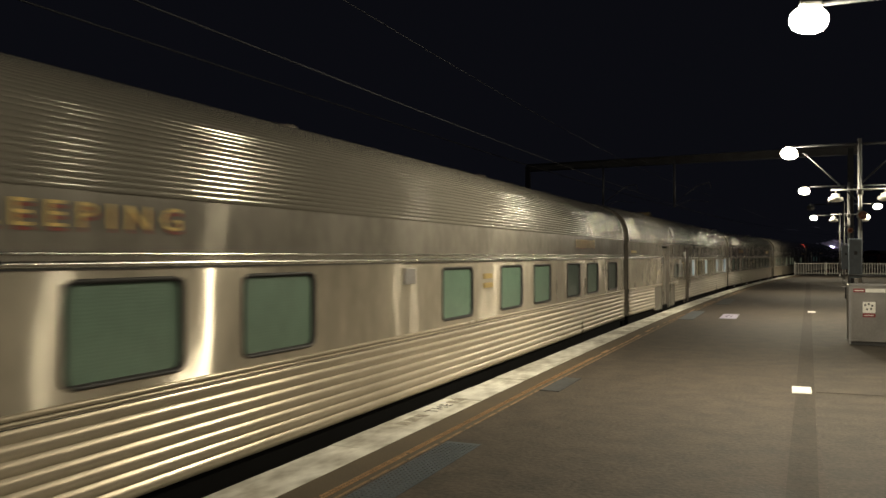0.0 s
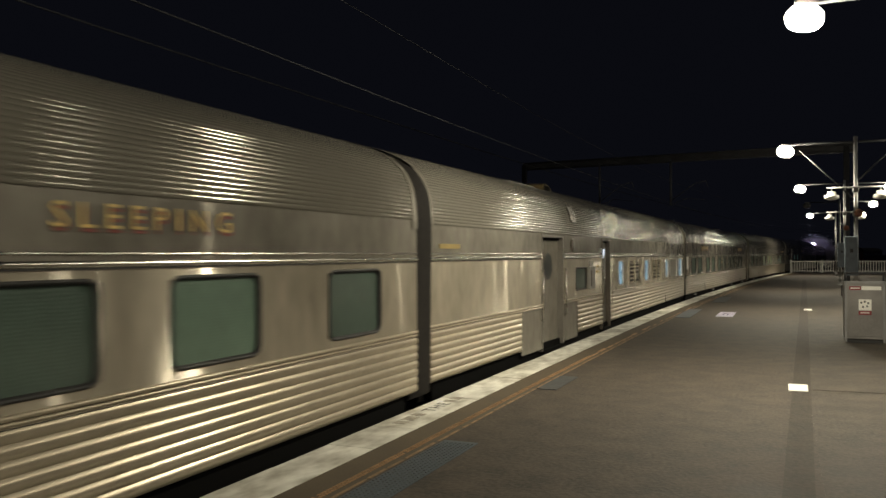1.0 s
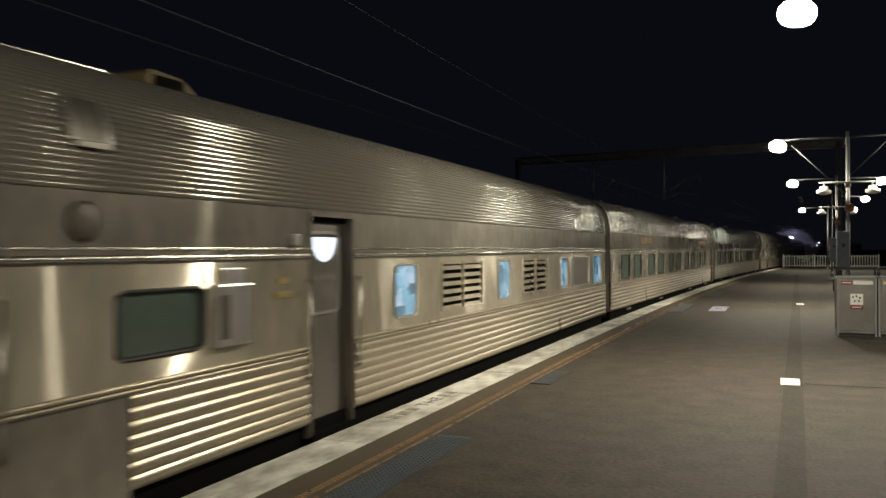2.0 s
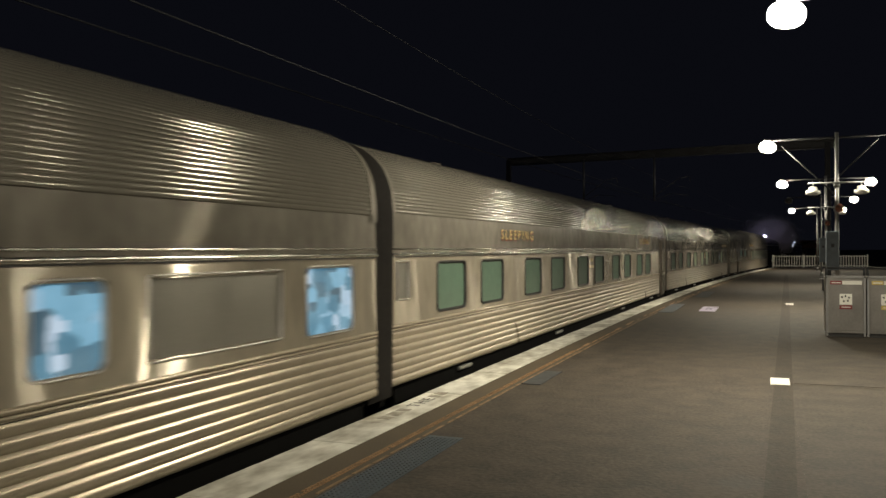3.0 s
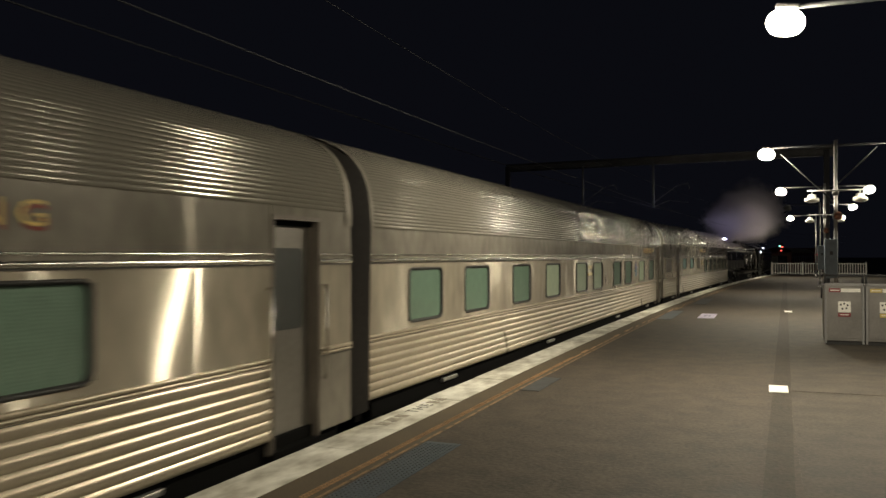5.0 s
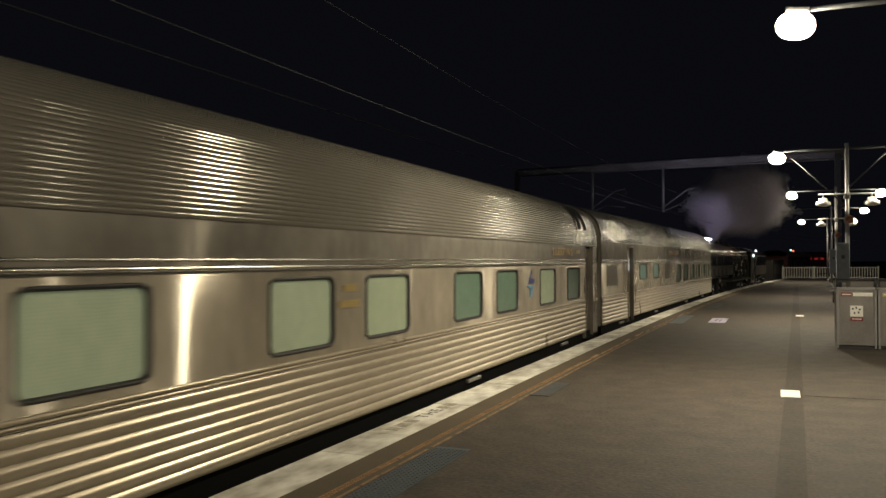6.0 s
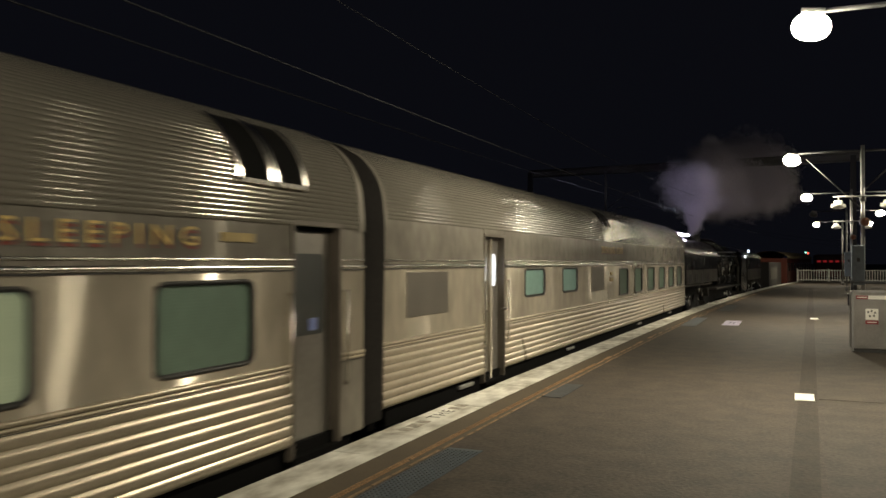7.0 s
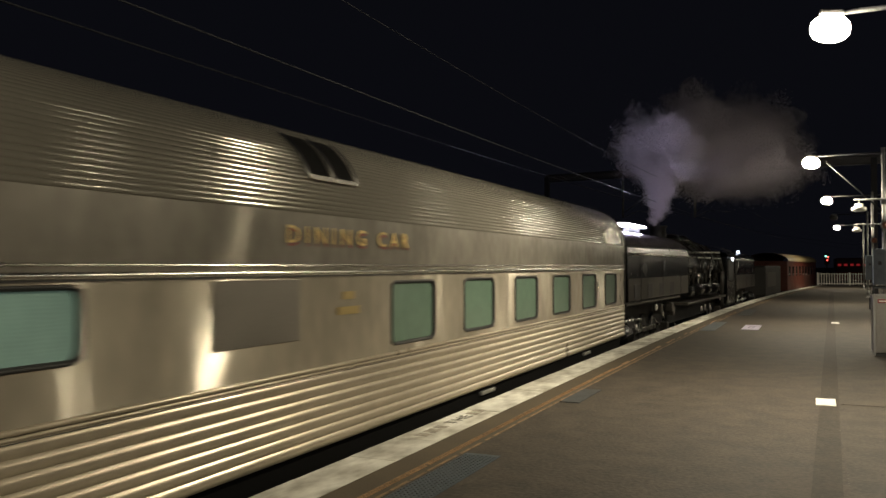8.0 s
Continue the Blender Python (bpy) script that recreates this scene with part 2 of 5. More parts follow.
def train_at(t):
    """Where the leading coupling of the first carriage stands along the track."""
    u = t / 8
    return -2.286 + t * (-13.158 + 4.019 * u - 10.284 * u ** 2 + 12.072 * u ** 3 - 5.091 * u ** 4)


def strip(bm, o0, o1, y0, y1, z, step=2.0, curved=True):
    """A flat band that keeps its distance from the platform edge."""
    n = max(1, int((y1 - y0) / step))
    prev = None
    for i in range(n + 1):
        y = y0 + (y1 - y0) * i / n
        b = EDGE_X + (bend(y) if curved else 0)
        row = (bm.verts.new((b + o0, y, z)), bm.verts.new((b + o1, y, z)))
        if prev:
            bm.faces.new((prev[0], prev[1], row[1], row[0]))
        prev = row


# ---------------------------------------------------------------- setting
bm = bmesh.new()
v = [bm.verts.new(p) for p in ((-900, -600, -1.32), (900, -600, -1.32), (900, 1800, -1.32), (-900, 1800, -1.32))]
bm.faces.new(v)
tagged(new("ground", finish(bm, "ground", EARTH)), "dark earth ground running to the night horizon", "ground", kind="structure")

bm = bmesh.new()
strip(bm, -6.6, -0.02, -40, 160, -1.28)
tagged(new("track_bed", finish(bm, "track_bed", BALLAST)), "dark stone ballast bed under the tracks", "track bed", kind="structure")

bm = bmesh.new()
for off in (-TRACK_OFF - 0.72, -TRACK_OFF + 0.72, -TRACK_OFF - 4.7, -TRACK_OFF - 3.26):
    n = 60
    prev = None
    for i in range(n + 1):
        y = -40 + 200 * i / n
        x = EDGE_X + off + bend(y)
        ring = [bm.verts.new((x + dx, y, dz)) for dx, dz in ((-0.07, -1.25), (-0.035, -1.13), (-0.035, -1.09), (0.035, -1.09), (0.035, -1.13), (0.07, -1.25))]
        if prev:
            for j in range(5):
                bm.faces.new((prev[j], prev[j + 1], ring[j + 1], ring[j]))
        prev = ring
bmesh.ops.recalc_face_normals(bm, faces=bm.faces[:])
tagged(new("rails", finish(bm, "rails", RAIL)), "worn steel running rails on dark ballast", "rails", kind="structure")

# platform: wall, top and surface bands
platform = tagged(thing("platform", "asphalt station platform with a worn white edge", "platform"), kind="structure")
bm = bmesh.new()
ys = [-40 + 3 * i for i in range(42)]
prev = None
for y in ys:
    x = EDGE_X + bend(y)
    ring = [bm.verts.new(p) for p in ((x + 0.06, y, -1.3), (x + 0.06, y, -0.22), (x + 0.03, y, -0.22), (x + 0.03, y, -0.012), (9.5, y, -0.012), (9.5, y, -1.3))]
    if prev:
        for j in range(5):
            bm.faces.new((prev[j + 1], prev[j], ring[j], ring[j + 1]))
    prev = ring
bmesh.ops.recalc_face_normals(bm, faces=bm.faces[:])
part("platform_body", bm, CONCRETE, platform, "dark stained concrete platform wall")
bm = bmesh.new()
strip(bm, 0.89, 4.10, -40, 83, 0.0)
part("main_surface", bm, ASPHALT, platform, "dark brown asphalt surface")
bm = bmesh.new()
bm.faces.new([bm.verts.new((0.06 + 0.0195 * y - w, y, 0.005)) for y, w in ((-30, 0.22), (-30, 0.0), (60, 0.0), (60, 0.22))])
part("trench_patch", bm, ASPHALT_D, platform, "darker strip of patched asphalt")
bm = bmesh.new()
strip(bm, 4.10, 12.0, -40, 83, 0.001)
part("back_surface", bm, ASPHALT_R, platform, "slightly lighter asphalt surface")
bm = bmesh.new()
box(bm, 0.30, 9.4, 11.50, 11.545, -0.01, 0.004)
part("cross_joint", bm, ASPHALT_D, platform, "dark sealed joint across the asphalt")
bm = bmesh.new()
strip(bm, 0.47, 0.89, -40, 83, 0.001)
part("brown_strip", bm, BAND, platform, "worn brown painted strip behind the coping")
# orange line: a row of short studs, and a thin worn line beside it
bm = bmesh.new()
y = -6.0
while y < 80:
    near = y < 14
    ln, gap = (0.022, 0.020) if near else (0.5, 0.14)
    for k in range(2):
        if random.random() < (0.97 if near else 0.6):
            x = EDGE_X + bend(y) + 0.74 + 0.036 * k
            box(bm, x, x + (0.022 if near else 0.026), y, y + ln, 0.0, 0.0075)
    y += ln + gap
part("edge_line", finish(bm, "edge_line", ORANGE), ORANGE, platform, "rows of worn orange warning studs")
bm = bmesh.new()
y = -6.0
while y < 80:
    ln = random.uniform(0.15, 0.7)
    x = EDGE_X + bend(y + ln / 2) + 0.862 + random.uniform(-0.004, 0.004)
    box(bm, x, x + 0.026, y, y + ln, 0.0, 0.005)
    y += ln + random.uniform(0.01, 0.12)
part("edge_line", finish(bm, "thin_line", PALELINE), PALELINE, platform, "thin worn buff warning line")
# tactile field
bm = bmesh.new()
box(bm, -2.93, -2.60, 4.2, 7.15, 0.0005, 0.006)
part("tactile_base", bm, TACTILE, platform, "blue-grey tactile field")
bm = bmesh.new()
for i in range(8):
    for j in range(55):
        x, y = -2.905 + i * 0.04, 4.25 + j * 0.052
        tube(bm, (x, y, 0.006), (x, y, 0.013), 0.013, 6, 0.008)
tagged(part("tactile_dots", bm, BLUEPATCH, platform, "rows of small raised tactile dots"), kind="stuff")
for name, x0, x1, y0, y1, m, lab in (
    ("floor_marker", 0.02, 0.25, 11.30, 11.88, WHITEPAINT, "bright white rectangular floor marker"),
    ("floor_marker", 0.50, 0.72, 27.5, 28.2, WHITEPAINT, "bright white rectangular floor marker"),
    ("blue_marking", -2.80, -2.42, 23.3, 26.9, BLUEPATCH, "faded blue boarding point patch"),
    ("blue_marking", -2.95, -2.70, 10.3, 11.5, TRACE, "faded blue paint traces"),
    ("blue_marking", -2.45, -2.0, 31.0, 35.0, TRACE, "faded blue paint traces"),
    ("white_marking", -1.80, -1.36, 24.0, 25.9, LILAC, "lilac-white painted boarding point square"),
):
    part(name, boxed(x0, x1, y0, y1, -0.008, 0.010, 0.0), m, platform, lab)
bm = bmesh.new()
for i in range(2):
    tube(bm, (-1.66 + 0.12 * i, 24.7, 0.0), (-1.60 + 0.09 * i, 25.2, 0.0), 0.02, 5)
part("marking_symbol", bm, BLUE, platform, "small dark symbol on the white square")
# painted lettering on the coping: one word can be read, the rest has worn to smudges
cu = bpy.data.curves.new("text", "FONT")
cu.body, cu.size, cu.space_character = "THE", 1.0, 1.15
ob = new("text", cu)
me = bpy.data.meshes.new_from_object(ob.evaluated_get(bpy.context.evaluated_depsgraph_get()))
bpy.data.objects.remove(ob)
xs, zs = [v.co.x for v in me.vertices], [v.co.y for v in me.vertices]
for v in me.vertices:
    u, w = (v.co.x - min(xs)) / (max(xs) - min(xs)), (v.co.y - min(zs)) / (max(zs) - min(zs))
    v.co = (EDGE_X + 0.27 - 0.14 * w, 8.38 + 0.54 * u, 0.0075)
me.materials.append(ASPHALT_D)
part("coping_lettering", me, ASPHALT_D, platform, "dark painted capital letters of the word the")
bm = bmesh.new()
for y0, y1 in ((7.66, 7.80), (7.86, 8.05), (8.12, 8.24), (9.02, 9.14), (9.20, 9.36)):
    box(bm, EDGE_X + 0.13, EDGE_X + 0.27, y0, y1, 0.004, 0.0072)
part("coping_smudge", bm, SMUDGE, platform, "faded unreadable dark lettering")

# white painted coping slabs, one by one
for i in range(100):
    y0 = -6.0 + i * 0.9
    xs0, xs1 = EDGE_X + bend(y0), EDGE_X + bend(y0 + 0.9)
    w = 0.465
    bm = bmesh.new()
    z = random.uniform(0.0, 0.006)
    top = [(xs0, y0 + 0.004, z), (xs0 + w, y0 + 0.004, z), (xs1 + w, y0 + 0.896, z), (xs1, y0 + 0.896, z)]
    a = [bm.verts.new(p) for p in top]
    b = [bm.verts.new((p[0], p[1], -0.14)) for p in top]
    bm.faces.new(a)
    for k in range(4):
        bm.faces.new((a[k], b[k], b[(k + 1) % 4], a[(k + 1) % 4]))
    part("coping_slab", bm, COPING, platform)


# ---------------------------------------------------------------- carriages
HALF = 1.46
SKIRT_Z, SILL_Z, BELT_Z, BOARD_Z, SHOULDER_Z, TOP_Z = 0.13, 0.82, 1.655, 1.745, 2.02, 3.18
BODY0, BODY1 = 0.34, 23.92
ROLLING = []


def roof_curve(n=60, eave=SHOULDER_Z, top=TOP_Z):
    """Half of the roof's outline: an almost upright flank, a tight shoulder, a wide crown."""
    a1, a2, z1 = radians(8.5), radians(62), 2.40
    r1 = (z1 - SHOULDER_Z) / math.sin(a1)
    x1 = HALF - r1 * (1 - math.cos(a1))
    p, q = math.cos(a1) - math.cos(a2), math.cos(a2)
    u, w = math.sin(a2) - math.sin(a1), 1 - math.sin(a2)
    r2 = (x1 * w - (top - z1) * q) / (p * w - u * q)
    r3 = (x1 - r2 * p) / q
    arcs = ((HALF - r1, SHOULDER_Z, r1, 0.0, a1, n // 4), (x1 - r2 * math.cos(a1), z1 - r2 * math.sin(a1), r2, a1, a2, n // 2), (0.0, top - r3, r3, a2, math.pi / 2, n // 4))
    pts = []
    for cx, cz, r, b0, b1, k in arcs:
        for i in range(k + (r == r3)):
            b = b0 + (b1 - b0) * i / k
            if cz + r * math.sin(b) >= eave - 0.001:
                pts.append((cx + r * math.cos(b), cz + r * math.sin(b)))
    return pts


def flutes(curve, pitch, amp, n=5, round_power=0.75):
    """Half-round ribs along a 2D line. Returns points and the indices of the valleys."""
    acc = [0.0]
    for a, b in zip(curve, curve[1:]):
        acc.append(acc[-1] + math.hypot(b[0] - a[0], b[1] - a[1]))
    count = max(1, round(acc[-1] / pitch))
    out, valleys = [], []
    k = 0
    for i in range(count * n + 1):
        d = acc[-1] * i / (count * n)
        while k < len(acc) - 2 and acc[k + 1] < d:
            k += 1
        f = (d - acc[k]) / (acc[k + 1] - acc[k])
        p, q = curve[k], curve[k + 1]
        tx, tz = q[0] - p[0], q[1] - p[1]
        ln = math.hypot(tx, tz)
        h = amp * abs(math.sin(math.pi * (i % n) / n)) ** round_power
        if i % n == 0:
            valleys.append(i)
        out.append((p[0] + tx * f + tz / ln * h, p[1] + tz * f - tx / ln * h))
    return out, valleys


def extrude(bm, pts, y0, y1, sharp=(), segs=1):
    sharp = set(sharp)
    rows = [[bm.verts.new((x, y0 + (y1 - y0) * s / segs, z)) for x, z in pts] for s in range(segs + 1)]
    for a, b in zip(rows, rows[1:]):
        for i in range(len(pts) - 1):
            f = bm.faces.new((a[i], b[i], b[i + 1], a[i + 1]))
            f.smooth = True
        for i in sharp:
            e = bm.edges.get((a[i], b[i]))
            if e:
                e.smooth = False


SKIRT_PTS, SKIRT_SHARP = flutes([(HALF, SKIRT_Z), (HALF, SILL_Z - 0.05)], 0.092, 0.020, 6)


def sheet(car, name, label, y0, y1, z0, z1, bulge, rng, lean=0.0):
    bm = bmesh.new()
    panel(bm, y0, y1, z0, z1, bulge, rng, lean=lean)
    # window band gets the brighter copy of the steel, other sheets the darkened one
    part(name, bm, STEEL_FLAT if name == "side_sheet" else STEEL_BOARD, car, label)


def panel(bm, y0, y1, z0, z1, bulge, rng, x=HALF, lean=0.0):
    """A sheet of steel, slightly bulged and wavy."""
    ny, nz = max(3, int((y1 - y0) / 0.09)), max(2, int((z1 - z0) / 0.16))
    ph, k = rng.uniform(0, 6), rng.uniform(3.0, 7.0)
    rows = []
    for i in range(ny + 1):
        u = i / ny
        row = []
        for j in range(nz + 1):
            w = j / nz
            edge = math.sin(math.pi * u) ** 0.7
            d = bulge * edge * (0.6 + 0.4 * math.sin(math.pi * w)) + 0.0024 * edge * math.sin(k * (y0 + u * (y1 - y0)) + ph + 2.0 * w)
            row.append(bm.verts.new((x + d - lean * w, y0 + u * (y1 - y0), z0 + w * (z1 - z0))))
        rows.append(row)
    for a, b in zip(rows, rows[1:]):
        for j in range(nz):
            bm.faces.new((a[j], b[j], b[j + 1], a[j + 1])).smooth = True


def window(car, y0, y1, z0, z1, pane_mat, frame_mat, label, r=0.09, fw=0.035, frame_label="black rubber window surround"):
    """Pane set back in a rounded rubber frame; returns the pane."""
    cy, cz, w, h = (y0 + y1) / 2, (z0 + z1) / 2, y1 - y0, z1 - z0
    bm = bmesh.new()
    vs = [bm.verts.new((HALF - 0.022, cy + a, cz + b)) for a, b in rounded(w - 0.01, h - 0.01, r)]
    bm.faces.new(vs)
    pane = part("window", bm, pane_mat, car, label)
    bm = bmesh.new()
    loops = []
    for dx, grow in ((-0.022, -fw * 2), (0.006, -fw * 1.6), (0.016, -fw), (0.012, -0.006), (-0.01, 0.004)):
        loops.append([bm.verts.new((HALF + dx, cy + a, cz + b)) for a, b in rounded(w + grow, h + grow, max(r + grow / 2, 0.01))])
    n = len(loops[0])
    for a, b in zip(loops, loops[1:]):
        for i in range(n):
            bm.faces.new((a[i], b[i], b[(i + 1) % n], a[(i + 1) % n])).smooth = True
    bmesh.ops.recalc_face_normals(bm, faces=bm.faces[:])
    part("window_frame", bm, frame_mat, pane, frame_label)
    return pane


def lettering(car, text, y0, y1, z0, z1, name="letter"):
    cu = bpy.data.curves.new("text", "FONT")
    cu.body, cu.size, cu.extrude, cu.resolution_u = text, 1.0, 0.0, 2
    cu.space_character = 1.5
    ob = bpy.data.objects.new("text", cu)
    scene.collection.objects.link(ob)
    dg = bpy.context.evaluated_depsgraph_get()
    me = bpy.data.meshes.new_from_object(ob.evaluated_get(dg))
    bpy.data.objects.remove(ob)
    xs = [v.co.x for v in me.vertices]
    zs = [v.co.y for v in me.vertices]
    sx, sz = (y1 - y0) / (max(xs) - min(xs)), (z1 - z0) / (max(zs) - min(zs))
    x0, zlow = min(xs), min(zs)
    for v in me.vertices:
        v.co = (0, y0 + (v.co.x - x0) * sx - CAR_L / 2, z0 + (v.co.y - zlow) * sz)
    src = bmesh.new()
    src.from_mesh(me)
    src.faces.ensure_lookup_table()
    left = set(src.faces)
    while left:
        todo, island = [left.pop()], []
        while todo:
            f = todo.pop()
            island.append(f)
            for e in f.edges:
                for g in e.link_faces:
                    if g in left:
                        left.discard(g)
                        todo.append(g)
        made = []
        for dx, dy, dz in ((0.016, 0.0, 0.0), (0.008, 0.022, -0.026)):
            bm, seen = bmesh.new(), {}
            for f in island:
                for v in f.verts:
                    if v not in seen:
                        seen[v] = bm.verts.new((HALF + dx, v.co.y + dy, v.co.z + dz))
                bm.faces.new([seen[v] for v in f.verts])
            made.append(bm)
        letter = part(name, made[0], GOLD, car, "gold capital letter of the word " + text.lower())
        part("letter_shadow", made[1], MAROON, letter, "dark red drop shadow")
    src.free()


def bars(car, y0, y1, zs, h, material, label):
    for z, a, b in zs:
        part("number_plate", boxed(HALF, HALF + 0.012, y0 + a - CAR_L / 2, y1 - b - CAR_L / 2, z, z + h), material, car, label)


def carriage(label, windows, doors=(), plain_skirt=(), louvres=(), vents=(), seed=1, eave=2.13, top=TOP_Z, end=BODY1):
    """A fluted stainless steel car. All lengths run from its leading coupling."""
    rng = random.Random(seed)
    o = -CAR_L / 2
    ROOF_PTS, ROOF_SHARP = flutes(roof_curve(120, eave, top), 0.043, 0.0060, 8, 0.5)
    PLAIN_ROOF = roof_curve(24, top=top)
    car = thing("railway_carriage", label, "carriage", group="carriages of the train")
    # roof, far side, floor and ends
    bm = bmesh.new()
    extrude(bm, ROOF_PTS, BODY0 + o + 0.12, end + o - 0.12, ROOF_SHARP)
    extrude(bm, [(-x, z) for x, z in PLAIN_ROOF][::-1], BODY0 + o + 0.12, end + o - 0.12)
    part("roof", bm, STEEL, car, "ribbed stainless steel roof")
    for y0, y1 in ((BODY0 + o, BODY0 + o + 0.12), (end + o - 0.12, end + o)):
        bm = bmesh.new()
        extrude(bm, [(x + 0.012, z + 0.01 * k / 24) for k, (x, z) in enumerate(PLAIN_ROOF)], y0, y1)
        extrude(bm, [(-x - 0.012, z + 0.01 * k / 24) for k, (x, z) in enumerate(PLAIN_ROOF)][::-1], y0, y1)
        part("roof_rim", bm, STEEL_BOARD, car, "smooth steel band round the roof end")
    bm = bmesh.new()
    box(bm, -HALF, -HALF + 0.05, BODY0 + o, end + o, SKIRT_Z, SHOULDER_Z)
    for y in (BODY0 + o, end + o - 0.04):
        prof = [(HALF - 0.03, SKIRT_Z)] + [(x * 0.985, z - 0.01) for x, z in PLAIN_ROOF] + [(-x * 0.985, z - 0.01) for x, z in PLAIN_ROOF[::-1][1:]] + [(-HALF + 0.03, SKIRT_Z)]
        a = [bm.verts.new((x, y, z)) for x, z in prof]
        b = [bm.verts.new((x, y + 0.04, z)) for x, z in prof]
        bm.faces.new(a)
        bm.faces.new(b[::-1])
    part("body_shell", bm, STEEL_BOARD, car)
    bm = bmesh.new()
    box(bm, -1.30, 1.30, BODY0 + o, end + o, -0.12, 0.115)
    box(bm, HALF - 0.14, HALF - 0.06, BODY0 + o + 0.2, end + o - 0.2, -0.10, 0.12)
    for k in range(7):
        y = o + 5.5 + k * 1.85
        box(bm, 0.5, 1.22, y, y + rng.uniform(0.7, 1.5), -0.75, -0.12, 0.03)
    part("underframe", bm, UNDER, car, "black underframe with equipment boxes")
    for y in (4.2, CAR_L - 4.2):
        bm = bmesh.new()
        for dx in (-1.05, 1.05):
            box(bm, dx - 0.06, dx + 0.06, y + o - 1.7, y + o + 1.7, -0.62, -0.42, 0.02)
            for dy in (-1.2, 1.2):
                box(bm, dx - 0.10, dx + 0.12, y + o + dy - 0.16, y + o + dy + 0.16, -0.75, -0.45, 0.02)
        for dy in (-1.2, 1.2):
            for dx in (-0.72, 0.72):
                tube(bm, (dx - 0.06, y + o + dy, -0.62), (dx + 0.06, y + o + dy, -0.62), 0.46, 20)
        part("bogie", bm, UNDER, car, "black bogie with four wheels")
    # gangway at the trailing end
    bm = bmesh.new()
    prof = [(HALF * 0.93, SKIRT_Z - 0.1)] + [(x * 0.95, z - 0.02) for x, z in PLAIN_ROOF] + [(-x * 0.95, z - 0.02) for x, z in PLAIN_ROOF[::-1][1:]] + [(-HALF * 0.93, SKIRT_Z - 0.1)]
    rings = []
    for k in range(13):
        sc = 1.0 if k % 2 == 0 else 0.965
        rings.append([bm.verts.new((x * sc, end + o + k * 0.051, z - (1 - sc) * 0.8)) for x, z in prof])
    for p, q in zip(rings, rings[1:]):
        for i in range(len(prof) - 1):
            bm.faces.new((p[i], q[i], q[i + 1], p[i + 1]))
    part("gangway_bellows", bm, BELLOWS, car, "grimy dark gangway diaphragm")
    # platform side
    gaps = sorted([(a, b) for a, b, *_ in doors])
    spans, y = [], BODY0
    for a, b in gaps:
        spans.append((y, a))
        y = b
    spans.append((y, end))
    for a, b in spans:
        cuts = [a]
        for p, q in plain_skirt:
            if a <= p < b:
                cuts += [p, min(q, b)]
        cuts.append(b)
        for i in range(0, len(cuts) - 1, 1):
            p, q = cuts[i], cuts[i + 1]
            if q - p < 0.02:
                continue
            if i % 2 == 0:
                bm = bmesh.new()
                extrude(bm, SKIRT_PTS, p + o + 0.015, q + o - 0.015, SKIRT_SHARP)
                ends = [(HALF - 0.02, SKIRT_Z), (HALF - 0.02, SILL_Z - 0.05)]
                extrude(bm, ends, p + o, q + o)
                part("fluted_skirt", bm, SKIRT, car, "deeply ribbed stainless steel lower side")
            else:
                sheet(car, "plain_skirt", "smooth steel lower side panel", p + o, q + o, 0.05, SILL_Z - 0.04, 0.003, rng)
    # mouldings
    for a, b in spans:
        for z, r in ((SILL_Z - 0.035, 0.014), (SILL_Z + 0.002, 0.020), (BELT_Z + 0.014, 0.024), (BOARD_Z - 0.012, 0.012)):
            bm = bmesh.new()
            pts = [(HALF + r * math.sin(math.pi * i / 6), z - r * math.cos(math.pi * i / 6)) for i in range(7)]
            extrude(bm, pts, a + o, b + o)
            part("moulding", bm, CHROME if z > 1 else SKIRT, car, "bright polished steel moulding")
        for z in (BELT_Z - 0.014, SILL_Z - 0.056):
            bm = bmesh.new()
            extrude(bm, [(HALF + 0.012, z - (0.006 if z > 1 else 0.003)), (HALF + 0.012, z + (0.006 if z > 1 else 0.003))], a + o, b + o)
            part("moulding_joint", bm, RUBBER, car, "dark joint under the moulding")
    # window band and letterboard
    holes = sorted([(w[0], w[1], w[2], w[3]) for w in windows] + [(l[0], l[1], l[2], l[3]) for l in louvres])
    lab = "smooth rippled stainless steel side sheet"
    for a, b in spans:
        y = a
        for w0, w1, z0, z1 in [h for h in holes if a <= h[0] < b]:
            n = max(1, round((w0 - y) / 1.1)) if w0 - y > 0.02 else 0
            for k in range(n):
                sheet(car, "side_sheet", lab, y + (w0 - y) * k / n + o, y + (w0 - y) * (k + 1) / n + o, SILL_Z, BELT_Z, rng.uniform(0.0, 0.004), rng)
            sheet(car, "side_sheet", lab, w0 + o, w1 + o, SILL_Z, z0 + 0.03, 0.001, rng)
            sheet(car, "side_sheet", lab, w0 + o, w1 + o, z1 - 0.03, BELT_Z, 0.001, rng)
            y = w1
        n = max(1, round((b - y) / 1.1)) if b - y > 0.02 else 0
        for k in range(n):
            sheet(car, "side_sheet", lab, y + (b - y) * k / n + o, y + (b - y) * (k + 1) / n + o, SILL_Z, BELT_Z, rng.uniform(0.0, 0.004), rng)
        n = max(1, round((b - a) / 2.3))
        for k in range(n):
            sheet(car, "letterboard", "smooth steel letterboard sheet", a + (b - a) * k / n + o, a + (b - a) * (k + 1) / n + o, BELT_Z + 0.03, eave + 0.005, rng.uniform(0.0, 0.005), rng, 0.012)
    # corners behind the panels keep light out
    part("inner_wall", boxed(HALF - 0.20, HALF - 0.16, BODY0 + o, end + o, SKIRT_Z, SHOULDER_Z + 0.05), RUBBER, car)
